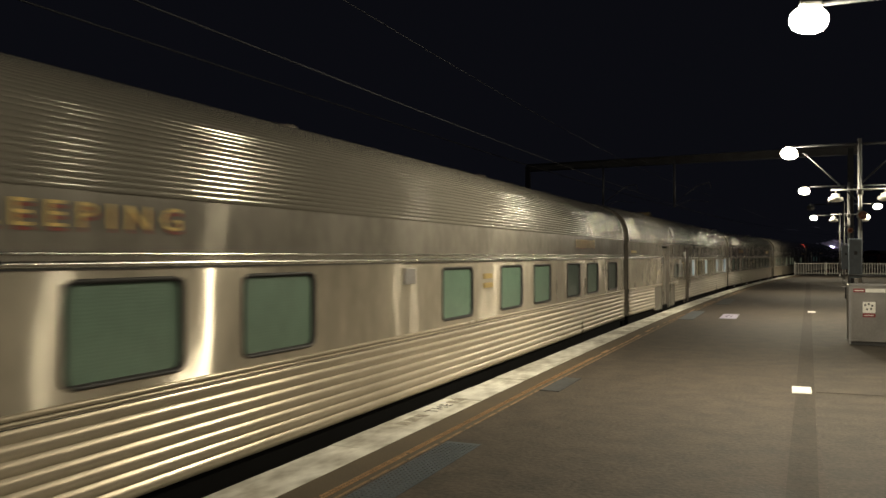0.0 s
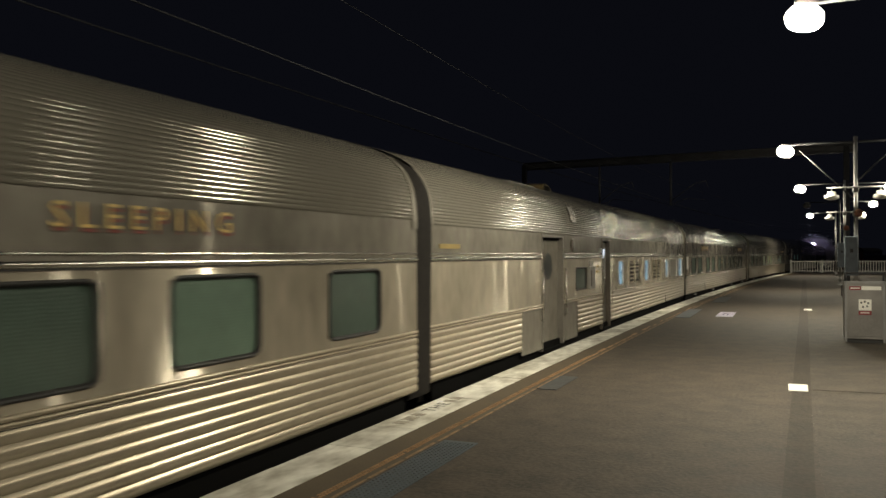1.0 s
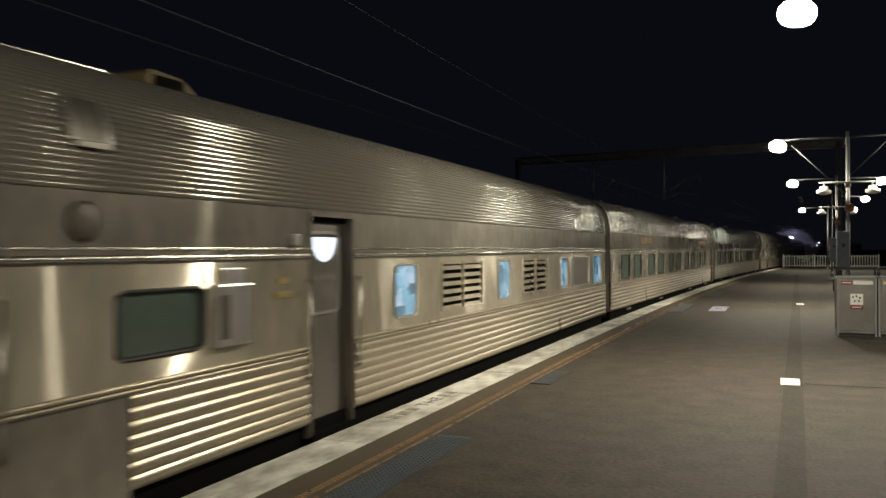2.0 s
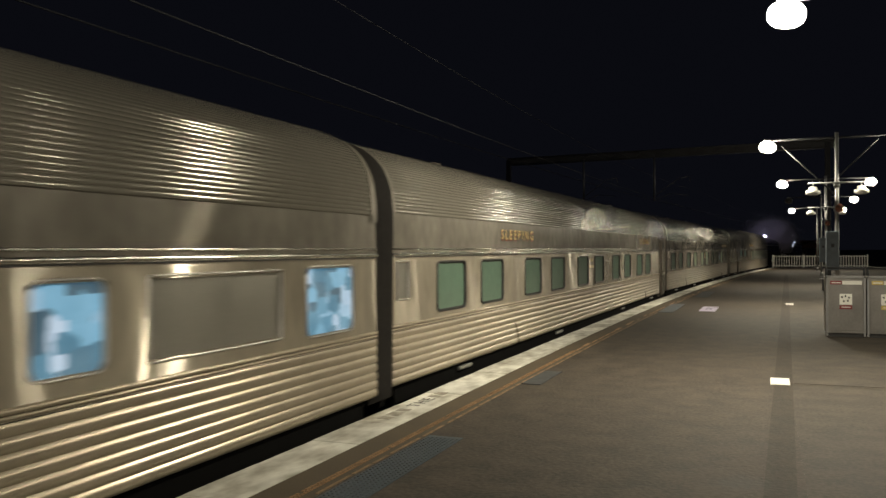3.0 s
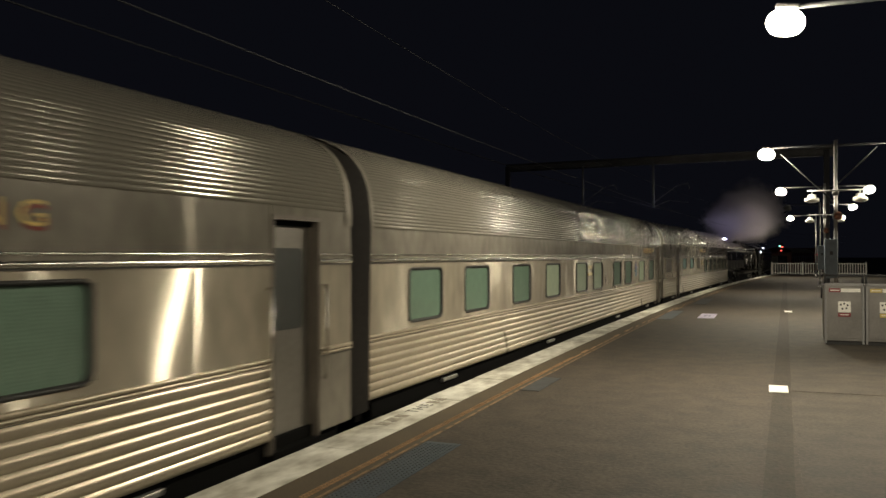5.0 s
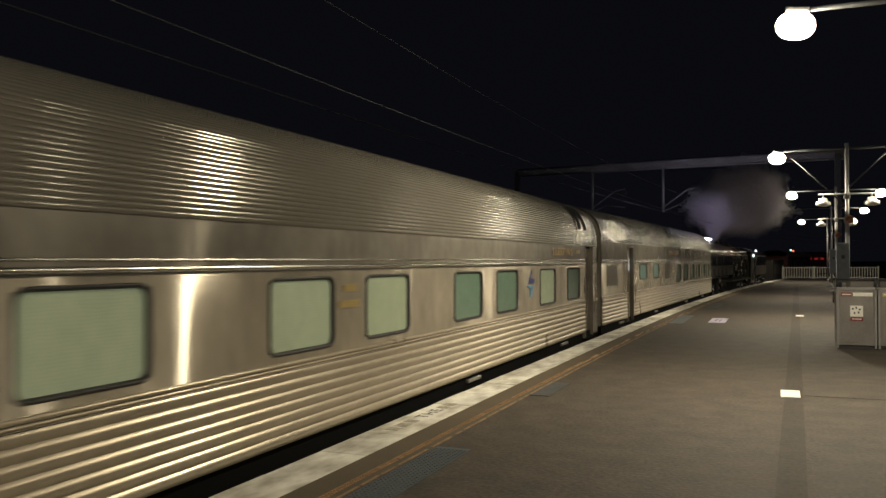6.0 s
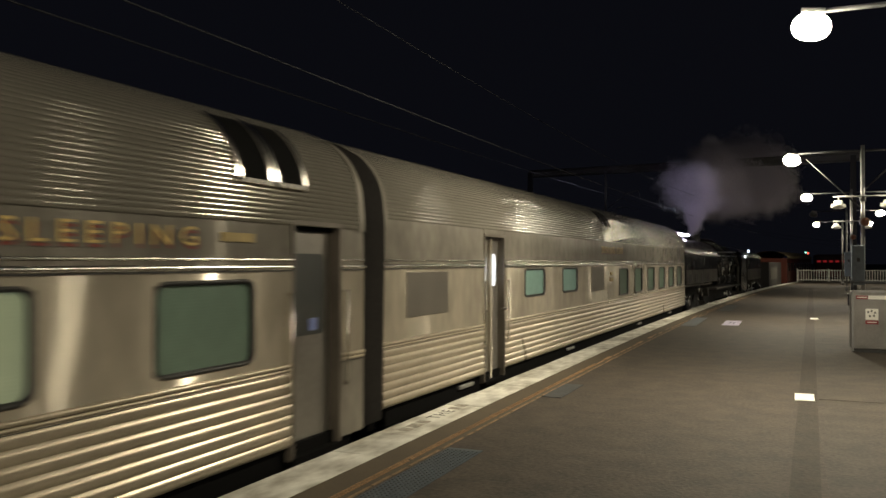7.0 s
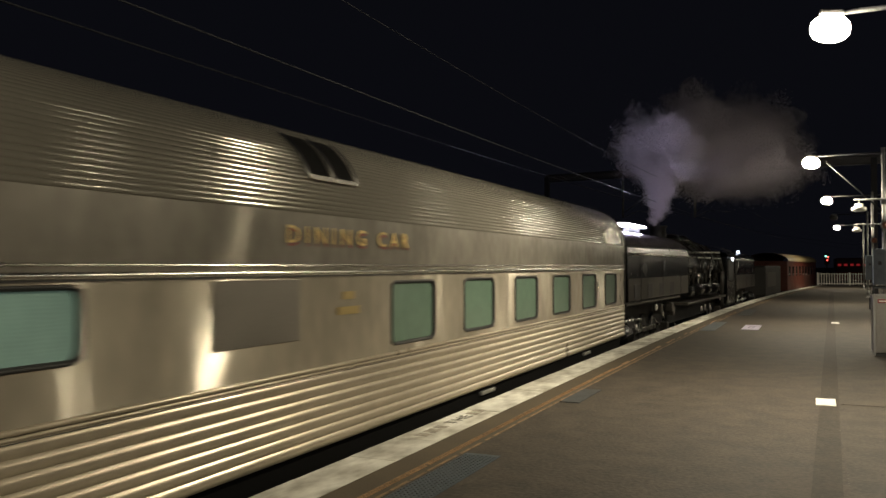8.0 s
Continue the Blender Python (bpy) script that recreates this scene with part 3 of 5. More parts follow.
    for i, w in enumerate(windows):
        kind = w[4] if len(w) > 4 else "blind"
        pm, lab = WINDOW_KINDS[kind]
        if kind == "plate":
            part("blank_plate", boxed(HALF - 0.03, HALF + 0.011, w[0] + o, w[1] + o, w[2], w[3], 0.004), pm, car, lab)
            continue
        window(car, w[0] + o, w[1] + o, w[2], w[3], pm, ALUM if kind in ("lit", "frosted") else PLATE if kind == "plate" else RUBBER, lab, r=0.03 if kind in ("frosted", "plate") else 0.11, fw=0.02 if kind in ("lit", "frosted", "plate") else 0.036,
               frame_label="pale metal window rim" if kind in ("lit", "frosted") else "black rubber window surround")
    for a, b, z0, z1 in louvres:
        lv = part("louvre", boxed(HALF - 0.06, HALF - 0.045, a + o, b + o, z0, z1), UNDER, car, "steel louvre grille with dark slots")
        n = 6
        for k in range(n):
            bm = bmesh.new()
            z = z0 + (z1 - z0) * k / n
            zz = (z1 - z0) / n
            vs = [bm.verts.new(p) for p in ((HALF + 0.012, a + o, z), (HALF + 0.012, b + o, z), (HALF - 0.03, b + o, z + zz * 0.5), (HALF - 0.03, a + o, z + zz * 0.5))]
            bm.faces.new(vs)
            part("slat", bm, STEEL_FLAT, lv)
        for y0, y1 in ((a - 0.02, a + 0.02), (b - 0.02, b + 0.02), ((a + b) / 2 - 0.015, (a + b) / 2 + 0.015)):
            part("louvre_stile", boxed(HALF - 0.02, HALF + 0.018, y0 + o, y1 + o, z0, z1), STEEL_FLAT, lv)
    for d in doors:
        side_door(car, *d)
    for a, b, z0, z1, *closed in vents:
        line = [(x + 0.018, z + 0.008) for x, z in roof_curve(90, top=top) if z0 <= z <= z1]
        bm = bmesh.new()
        extrude(bm, line, a + o, b + o)
        hood = part("roof_vent", bm, PLATE if closed else UNDER, car, "closed dull steel roof hatch" if closed else "dark roof opening")
        bm = bmesh.new()
        low = line[0]
        box(bm, low[0] - 0.03, low[0] + 0.03, a + o - 0.03, b + o + 0.03, low[1] - 0.035, low[1] + 0.01, 0.006)
        extrude(bm, [(x + 0.012, z + 0.008) for x, z in line], a + o - 0.06, a + o)
        extrude(bm, [(x + 0.012, z + 0.008) for x, z in line], b + o, b + o + 0.06)
        part("vent_rim", bm, STEEL_DOOR if closed else CHROME, hood, "polished rim of the roof opening")
    return car


def side_door(car, a, b, top=2.10, lit=False, double=False, oval=False):
    """A recessed door with its handrails and step."""
    o = -CAR_L / 2
    x = HALF - 0.10
    a, b = a + o, b + o
    d = part("side_door", boxed(x - 0.05, x, a, b, 0.02, top), STEEL_BOARD if oval else STEEL_DOOR, car, "dull grey steel vestibule door")
    bm = bmesh.new()
    for y0, y1, z0, z1 in ((a - 0.002, a + 0.035, 0.0, top + 0.02), (b - 0.035, b + 0.002, 0.0, top + 0.02), (a + 0.035, b - 0.035, top - 0.02, top + 0.02)):
        box(bm, x - 0.02, HALF + 0.008, y0, y1, z0, z1)
    # except on the oval door, the surround's shade is painted as dark brown
    part("door_frame", bm, STEEL_DOOR if oval else JAMB, d, "worn steel door surround" if oval else "door surround with its shade painted dark")
    # a dark bar paints the shade under the door top
    part("door_head", boxed(x, x + 0.03, a + 0.035, b - 0.035, top - 0.07, top - 0.02), JAMB if double else UNDER, d, "dark bar for the shade over the door")
    part("door_header", boxed(x, HALF - 0.006, a, b, top + 0.02, 2.21), STEEL_BOARD, d)
    leaves = [(a + 0.05, (a + b) / 2 - 0.02), ((a + b) / 2 + 0.02, b - 0.05)] if double else [(a + 0.06, b - 0.06)]
    for y0, y1 in leaves:
        w = y1 - y0
        cy, cz = (y0 + y1) / 2, 1.42
        bm = bmesh.new()
        ww, hh, rr = (w * 0.5, 0.48, w * 0.24) if double else ((0.50, 0.50, 0.245) if oval else (w * 0.74, 0.74, 0.06))
        if lit and not double:
            cz = 1.50
        if double:
            cz = 1.60
        if oval:
            cz = 1.50
        bm.faces.new([bm.verts.new((x + 0.006, cy + p, cz + q)) for p, q in rounded(ww, hh, rr)])
        if lit and not double:
            pane = part("door_window", bm, DIMGLASS, d, "dim door window in a pale rounded rim")
            bm = bmesh.new()
            loops = [[bm.verts.new((x + dx, cy + p, cz + q)) for p, q in rounded(ww + g, hh + g, rr + g / 2)] for dx, g in ((0.004, 0.0), (0.022, 0.0), (0.022, 0.05), (0.004, 0.06))]
            for la, lb in zip(loops, loops[1:]):
                for i in range(len(la)):
                    bm.faces.new((la[i], lb[i], lb[(i + 1) % len(la)], la[(i + 1) % len(la)]))
            bmesh.ops.recalc_face_normals(bm, faces=bm.faces[:])
            part("window_rim", bm, ALUM, pane, "pale rounded metal rim")
            bm = bmesh.new()
            rad = ww * 0.44
            bm.faces.new([bm.verts.new((x + 0.010, cy + rad * math.cos(math.pi * i / 16), cz + hh / 2 - 0.03 - rad * math.sin(math.pi * i / 16))) for i in range(17)])
            part("round_light", bm, DISC, pane, "round white light behind the glass")
            continue
        part("door_window", bm, DISC if lit else WINDOW_KINDS["dark"][0], d, "brightly lit door window" if lit else "dark glazed door window")
    if double:
        for y in (a + 0.02, b - 0.02):
            part("door_handle", boxed(HALF - 0.02, HALF + 0.03, y - 0.09, y + 0.07, 1.00, 1.035, 0.008), CHROME, d, "short bright door handle")
        part("centre_post", boxed(x, x + 0.05, (a + b) / 2 - 0.03, (a + b) / 2 + 0.03, 0.02, top), STEEL_FLAT, d, "pale steel meeting strip")
    for y in (a - 0.06, b + 0.06):
        bm = bmesh.new()
        tube(bm, (HALF + 0.045, y, 0.55), (HALF + 0.045, y, 1.45), 0.014, 8)
        for z in (0.56, 1.44):
            tube(bm, (HALF, y, z), (HALF + 0.05, y, z), 0.013, 6)
        part("handrail", bm, CHROME, car, "thin vertical chrome handrail")
    part("door_step", boxed(HALF - 0.16, HALF + 0.03, a, b, -0.03, 0.02), UNDER, d, "dark metal doorstep")


def win(ys, z0=0.90, z1=1.58, kind="blind", width=1.09):
    return [(y, y + width, z0, z1, kind) for y in ys]


CAR_A = carriage("stainless steel sleeping carriage with green blinds in its windows",
                 win([5.97, 7.73, 11.79, 14.04, 15.76]) + win([18.00], kind="dusk") + win([19.72]) + win([21.90], kind="dusk"), eave=2.12, seed=3, top=TOP_Z - 0.035)
lettering(CAR_A, "SLEEPING", 18.70, 20.40, 1.89, 2.05)
lettering(CAR_A, "SLEEPING", 5.15, 7.00, 1.89, 2.05)
bars(CAR_A, 13.30, 13.67, [(1.40, 0.0, 0.0), (1.27, 0.0, 0.0)], 0.07, OLDGOLD, "small gold number plates")
CAR_B = carriage("stainless steel power van with louvres and a wide door",
                 [(7.51, 8.43, 0.98, 1.46, "dusk"), (11.72, 12.36, 0.94, 1.56, "lit"), (15.42, 16.06, 0.94, 1.56, "lit"), (19.34, 19.96, 0.94, 1.56, "lit"),
                  (20.34, 22.04, 0.94, 1.56, "frosted"), (22.44, 23.40, 0.90, 1.58, "lit")],
                 doors=[(5.16, 6.56, 2.05, False, False, True), (9.92, 10.76, 2.05, True)], plain_skirt=[(3.99, 5.16), (6.56, 7.64)],
                 louvres=[(13.12, 14.68, 0.94, 1.56), (16.76, 18.34, 0.94, 1.56)], vents=[(7.22, 7.44, 2.38, 2.68, True)], eave=2.09, seed=7)
bars(CAR_B, 0.66, 1.32, [(1.80, 0.0, 0.0)], 0.06, OLDGOLD, "small gold lettering too blurred to read")
CAR_C = carriage("stainless steel sleeping carriage with green blinds and an end door",
                 [(0.48, 0.84, 1.12, 1.60, "frosted")] + win([1.70, 3.42, 5.70, 7.47, 9.72, 11.48, 13.67, 15.43, 17.60, 19.34]), doors=[(22.45, 23.28, 2.06)], plain_skirt=[(23.28, 23.92)], eave=2.16, seed=11, top=TOP_Z - 0.03)
lettering(CAR_C, "SLEEPING", 4.36, 6.18, 1.89, 2.05)
lettering(CAR_C, "SLEEPING", 18.23, 20.03, 1.89, 2.05)
bars(CAR_C, 10.92, 11.34, [(1.44, 0.1, 0.1), (1.29, 0.0, 0.0)], 0.06, OLDGOLD, "small gold number plates")
CAR_D = carriage("stainless steel sleeping carriage with pale green blinds and a blue emblem",
                 win([1.40, 3.32, 5.60]) + win([7.72, 10.25, 12.02], kind="bright", width=1.12) + win([14.56, 16.35], width=1.14) + win([18.83], kind="bright", width=1.15) + win([20.94], width=1.14),
                 doors=[(22.62, 23.46, 2.06)], plain_skirt=[(23.46, 23.92)], vents=[(21.90, 22.28, 2.36, 2.90), (22.42, 22.80, 2.36, 2.90)], eave=2.03, seed=13)
lettering(CAR_D, "SLEEPING", 19.72, 21.36, 1.83, 1.97)
bars(CAR_D, 21.65, 22.06, [(1.87, 0.0, 0.0)], 0.07, OLDGOLD, "small faded gold lettering")
bars(CAR_D, 11.47, 11.87, [(1.42, 0.08, 0.05), (1.26, 0.0, 0.0)], 0.07, OLDGOLD, "small gold number plates")
CAR_E = carriage("stainless steel dining carriage with a double door and kitchen windows",
                 [(0.94, 2.12, 1.08, 1.60, "plate"), (5.25, 6.39, 1.14, 1.62, "teal"), (7.51, 8.62, 1.14, 1.62, "teal"), (9.77, 10.89, 1.10, 1.62, "plate")]
                 + win([12.57, 14.52, 16.48, 18.42, 20.36, 22.24], width=1.10),
                 doors=[(3.42, 4.28, 2.10, True, True)], vents=[(11.10, 11.45, 2.50, 2.90), (11.53, 11.88, 2.50, 2.90)], eave=2.18, seed=17, end=24.16)
lettering(CAR_E, "DINING CAR", 10.70, 12.95, 1.92, 2.07)
bars(CAR_E, 11.51, 11.90, [(1.42, 0.1, 0.1), (1.28, 0.0, 0.0)], 0.07, OLDGOLD, "small gold number plates")
for i, car in enumerate((CAR_A, CAR_B, CAR_C, CAR_D, CAR_E)):
    ROLLING.append((car, (i + 0.5) * CAR_L))

part("door_notice", boxed(HALF - 0.098, HALF - 0.085, 23.04 - CAR_L / 2, 23.17 - CAR_L / 2, 1.09, 1.20, 0.003), mat("notice_blue", (0.16, 0.20, 0.42), 0.4), CAR_D, "pale blue notice on the door glass")
# emblem on the fourth car: two slanted strokes
for name, material, pts, lab in (("emblem_upper", BLUE, ((18.08, 1.33), (18.26, 1.56), (18.21, 1.40), (18.46, 1.40), (18.42, 1.33)), "dark blue upper stroke of the emblem"),
                                 ("emblem_lower", SKYBLUE, ((17.98, 1.29), (18.38, 1.29), (18.27, 1.10), (18.13, 1.10), (18.20, 1.23)), "light blue lower stroke of the emblem")):
    bm = bmesh.new()
    bm.faces.new([bm.verts.new((HALF + 0.016, y - CAR_L / 2, z)) for y, z in pts])
    r = bmesh.ops.extrude_face_region(bm, geom=bm.faces[:])
    bmesh.ops.translate(bm, verts=[g for g in r["geom"] if isinstance(g, bmesh.types.BMVert)], vec=(-0.01, 0, 0))
    part(name, bm, material, CAR_D, lab)
# roof equipment of the power van, small roof vents elsewhere
bm = boxed(-0.30, 0.22, 6.9 - CAR_L / 2, 8.75 - CAR_L / 2, TOP_Z + 0.02, TOP_Z + 0.05, 0.01)
for y in (7.1, 7.8, 8.5):
    box(bm, -0.25, 0.17, y - CAR_L / 2, y + 0.05 - CAR_L / 2, TOP_Z - 0.06, TOP_Z + 0.03)
part("roof_walkway", bm, CHROME, CAR_B, "narrow bright walkway on the roof")
bm = bmesh.new()
prof = [(9.10, -0.12), (9.13, 0.11), (9.20, 0.145), (9.58, 0.125), (9.68, 0.08), (10.02, -0.12)]
for x in (-0.32, 0.30):
    bm.faces.new([bm.verts.new((x, y - CAR_L / 2, TOP_Z + z)) for y, z in prof])
bm.verts.ensure_lookup_table()
n = len(prof)
for k in range(n):
    bm.faces.new((bm.verts[k], bm.verts[(k + 1) % n], bm.verts[n + (k + 1) % n], bm.verts[n + k]))
bmesh.ops.recalc_face_normals(bm, faces=bm.faces[:])
cowl = part("exhaust_cowl", bm, mat("buff_cowl", (0.15, 0.11, 0.045), 0.7), CAR_B, "buff wedge-shaped exhaust cowl on the roof")
part("cowl_side", boxed(0.30, 0.32, 9.22 - CAR_L / 2, 9.60 - CAR_L / 2, TOP_Z - 0.07, TOP_Z + 0.10, 0.006), UNDER, cowl, "dark side grille of the cowl")
bm = bmesh.new()
lathe(bm, [(0.12, 0.0), (0.13, 0.02), (0.10, 0.035), (0.02, 0.03)], (0, 0, 0), n=16)
bmesh.ops.transform(bm, matrix=pose(HALF - 0.004, 7.24 - CAR_L / 2, 1.90, 0, 90, 0), verts=bm.verts[:])
part("round_fitting", bm, JAMB, CAR_B, "round dark fitting on the letterboard")
part("junction_box", boxed(HALF - 0.01, HALF + 0.05, 9.60 - CAR_L / 2, 9.70 - CAR_L / 2, 1.76, 1.86, 0.008), ALUM, CAR_B, "small pale box beside the door")
for car, ys in ((CAR_A, (10.5, 17.0)), (CAR_C, (5.0, 20.5)), (CAR_D, (9.0, 15.0)), (CAR_E, (16.5, 20.0)), (CAR_B, (21.5,))):
    for y in ys:
        bm = bmesh.new()
        lathe(bm, [(0.10, 0.0), (0.10, 0.10), (0.16, 0.12), (0.15, 0.17), (0.05, 0.19)], (0.0, y - CAR_L / 2, TOP_Z - 0.12), n=12)
        part("roof_ventilator", bm, JAMB, car, "small mushroom roof ventilator")
for car, y in ((CAR_A, 10.68), (CAR_B, 8.62)):
    part("marker_box", boxed(HALF, HALF + 0.03, y - CAR_L / 2, y + 0.27 - CAR_L / 2, 1.40, 1.58, 0.008), ALUM, car, "small pale box on the side")
bars(CAR_B, 9.34, 9.62, [(1.43, 0.05, 0.05), (1.31, 0.0, 0.0)], 0.05, OLDGOLD, "small gold number plates")
part("equipment_box", boxed(HALF, HALF + 0.07, 8.50 - CAR_L / 2, 8.95 - CAR_L / 2, 0.98, 1.46, 0.015), ALUM, CAR_B, "shallow pale steel equipment box")
# a raised dark plate paints the shade of the handle gap
part("box_recess", boxed(HALF + 0.05, HALF + 0.074, 8.52 - CAR_L / 2, 8.64 - CAR_L / 2, 1.04, 1.38, 0.005), JAMB, CAR_B, "dark plate for the shaded recess of the equipment box")
for car in (CAR_C, CAR_D, CAR_E):
    for y in (2.6, 8.0, 15.2, 20.6):
        part("step_iron", boxed(HALF - 0.18, HALF - 0.02, y - CAR_L / 2, y + 0.5 - CAR_L / 2, 0.02, 0.07, 0.01), ALUM, car, "pale foot step under the skirt")

# ---------------------------------------------------------------- articulated steam locomotive and the vehicles behind it
TAIL = 5 * CAR_L
LOCO_MID = TAIL + 16.0
BLACK = mat("black_loco_paint", (0.0035, 0.0035, 0.004), 0.24, 0.0, 0.5, 1.5, 0.3, 12.0, spec=0.2)
BLACK_D = mat("sooty_black", (0.007, 0.007, 0.007), 0.6, 0.1, 0.4, 2.0, 0.2)
GREYSIDE = mat("weathered_grey_side", (0.042, 0.039, 0.035), 0.38, 0.0, 0.5, 1.2, 0.1, 10.0, spec=0.1)
STEEL_ROD = mat("bright_rod_steel", (0.62, 0.61, 0.58), 0.28, 1.0, 0.1, 5.0, 0.0)
loco = thing("steam_locomotive", "large black articulated steam locomotive coupled behind the carriages", "locomotive")
WHEELS, RODS = [], []


def tank(name, e0, e1, half, z0, z1, z2, label):
    """A water tank with a rounded top, its long side facing the platform."""
    y0, y1 = e0 - 16, e1 - 16
    prof = [(half, z0), (half, z1)]
    for i in range(1, 9):
        a = math.pi / 2 * i / 8
        prof.append((half * math.cos(a) ** 0.7, z1 + (z2 - z1) * math.sin(a)))
    full = prof + [(-x, z) for x, z in prof[::-1][1:]]
    bm = bmesh.new()
    extrude(bm, full, y0, y1)
    for y in (y0, y1):
        bm.faces.new([bm.verts.new((x, y, z)) for x, z in full])
    bmesh.ops.recalc_face_normals(bm, faces=bm.faces[:])
    ob = part(name, bm, BLACK, loco, label)
    part("side_panel", boxed(half, half + 0.012, y0 + 0.05, y1 - 0.05, z0 + 0.02, z0 + (z1 - z0) * 0.48), GREYSIDE, ob, "weathered grey lower tank side")
    bm = bmesh.new()
    tube(bm, (half + 0.03, y0 + 0.1, z1 - 0.02), (half + 0.03, y1 - 0.1, z1 - 0.02), 0.03, 6)
    for k in range(6):
        y = y0 + 0.3 + (y1 - y0 - 0.6) * k / 5
        tube(bm, (half, y, z1 - 0.02), (half + 0.03, y, z1 - 0.02), 0.012, 5)
    part("handrail", bm, STEEL_ROD, ob, "polished handrail along the tank")
    for k in range(3):
        y = y0 + (y1 - y0) * (k + 0.5) / 3
        part("rivet_strip", boxed(half, half + 0.018, y - 0.02, y + 0.02, z0, z1, 0.004), BLACK, ob)
    return ob


tank("front_tank", 1.15, 9.4, 1.38, 0.84, 2.05, 2.72, "long black front water tank with a rounded top")
tank("rear_bunker", 21.6, 30.0, 1.38, 0.62, 2.05, 2.45, "black rear coal and water bunker")
bm = bmesh.new()
lathe(bm, [(0.6, -6.55), (1.12, -6.45), (1.12, -4.0), (1.02, -3.95), (1.02, 0.0), (1.12, 2.6), (0.9, 2.65)], (0, 0, 1.62), axis="Y", n=28)
boiler = part("boiler", bm, BLACK, loco, "black cylindrical boiler with a smokebox")
# added bright ring gives the smokebox front its lit patch
bm = bmesh.new()
lathe(bm, [(1.13, -6.50), (1.16, -6.48), (1.16, -6.34), (1.13, -6.32)], (0, 0, 1.62), axis="Y", n=28)
part("smokebox_highlight", bm, STEEL_ROD, boiler, "bright ring added for the lit smokebox front")
for k, y in enumerate((-3.9, -2.0, 0.0, 1.8)):
    bm = bmesh.new()
    lathe(bm, [(1.03 + 0.02 * (k == 3), y), (1.05 + 0.02 * (k == 3), y + 0.01), (1.05 + 0.03 * (k == 3), y + 0.07), (1.03 + 0.03 * (k == 3), y + 0.08)], (0, 0, 1.62), axis="Y", n=28)
    part("boiler_band", bm, BLACK_D, boiler)
bm = bmesh.new()
lathe(bm, [(0.36, 0.0), (0.30, 0.12), (0.28, 0.42), (0.34, 0.48), (0.33, 0.52)], (0, -4.7, 2.66), n=18)
part("chimney", bm, BLACK_D, boiler, "short sooty chimney")
for y, r, h in ((-2.6, 0.42, 0.40), (-0.8, 0.40, 0.42), (1.2, 0.22, 0.32)):
    bm = bmesh.new()
    lathe(bm, [(r, 0.0), (r, h * 0.55), (r * 0.8, h * 0.85), (r * 0.35, h)], (0, y, 2.56), n=16)
    part("dome", bm, BLACK, boiler)
for k, (y0, z0, y1, z1) in enumerate(((-6.0, 2.2, 2.0, 2.3), (-5.6, 1.05, 1.5, 1.0), (-3.5, 0.7, 2.4, 0.55))):
    bm = bmesh.new()
    tube(bm, (1.16, y0, z0), (1.18, y1, z1), 0.035, 8)
    part("side_pipe", bm, BLACK if k else STEEL_ROD, boiler)
for y in (1.9, 2.35):
    bm = bmesh.new()
    tube(bm, (1.25, y, -0.1), (1.28, y + 0.1, 1.5), 0.05, 8)
    tube(bm, (1.28, y + 0.1, 1.5), (1.10, y + 0.1, 2.2), 0.05, 8)
    part("steam_pipe", bm, GREYSIDE, boiler, "pale vertical steam pipe")
part("main_frame", boxed(-0.9, 0.9, -7.5, 6.0, -0.15, 0.45, 0.03), BLACK_D, loco)
part("running_board", boxed(-1.36, 1.36, -6.5, 2.7, 0.42, 0.50, 0.015), GREYSIDE, loco, "grey running board beside the boiler")
for k in range(4):
    y = -5.6 + 2.0 * k
    bm = bmesh.new()
    tube(bm, (1.05, y, 0.85), (1.05, y + 0.9 + 0.2 * (k % 2), 0.85), 0.23, 14)
    part("air_reservoir", bm, BLACK, loco)
cab = part("cab", boxed(-1.40, 1.40, 2.75, 5.35, 0.10, 2.15, 0.03), BLACK, loco, "black driving cab with open sides")
bm = bmesh.new()
extrude(bm, [(1.5 * math.cos(math.pi * i / 10), 2.12 + 0.55 * math.sin(math.pi * i / 10)) for i in range(11)], 2.55, 5.6)
part("cab_roof", bm, BLACK, cab)
part("cab_opening", boxed(1.39, 1.412, 3.15, 4.85, 1.10, 2.0), BLACK_D, cab, "dark open cab side")
CABLIGHT = mat("cab_light", (0.8, 0.8, 0.9), 0.4, emit=(0.8, 0.88, 1.0), power=5.0, bump=0)
part("cab_lamp", boxed(1.40, 1.425, 4.35, 4.75, 1.98, 2.12, 0.01), CABLIGHT, cab, "small bluish white cab lamp")
# glowing work lamp bar on the front tank top
FLOOD = mat("flood_lamp", (0.9, 0.9, 0.95), 0.4, emit=(0.80, 0.76, 1.0), power=85.0, bump=0)
bar_ob = part("flood_lamp", boxed(0.1, 0.5, -11.4, -8.9, 2.91, 2.97, 0.02), FLOOD, loco, "brilliant white lamp bar on the tank top")
part("lamp_bracket", boxed(0.22, 0.38, -10.6, -9.2, 2.55, 2.91), BLACK_D, bar_ob)
part("marker_lamp", boxed(1.02, 1.14, 9.3, 9.45, 2.38, 2.50, 0.02), mat("marker_lamp_glow", (0.8, 0.8, 0.9), 0.4, emit=(0.72, 0.80, 1.0), power=4.0, bump=0), loco, "bluish white lamp on the bunker top")
lrg = random.Random(33)
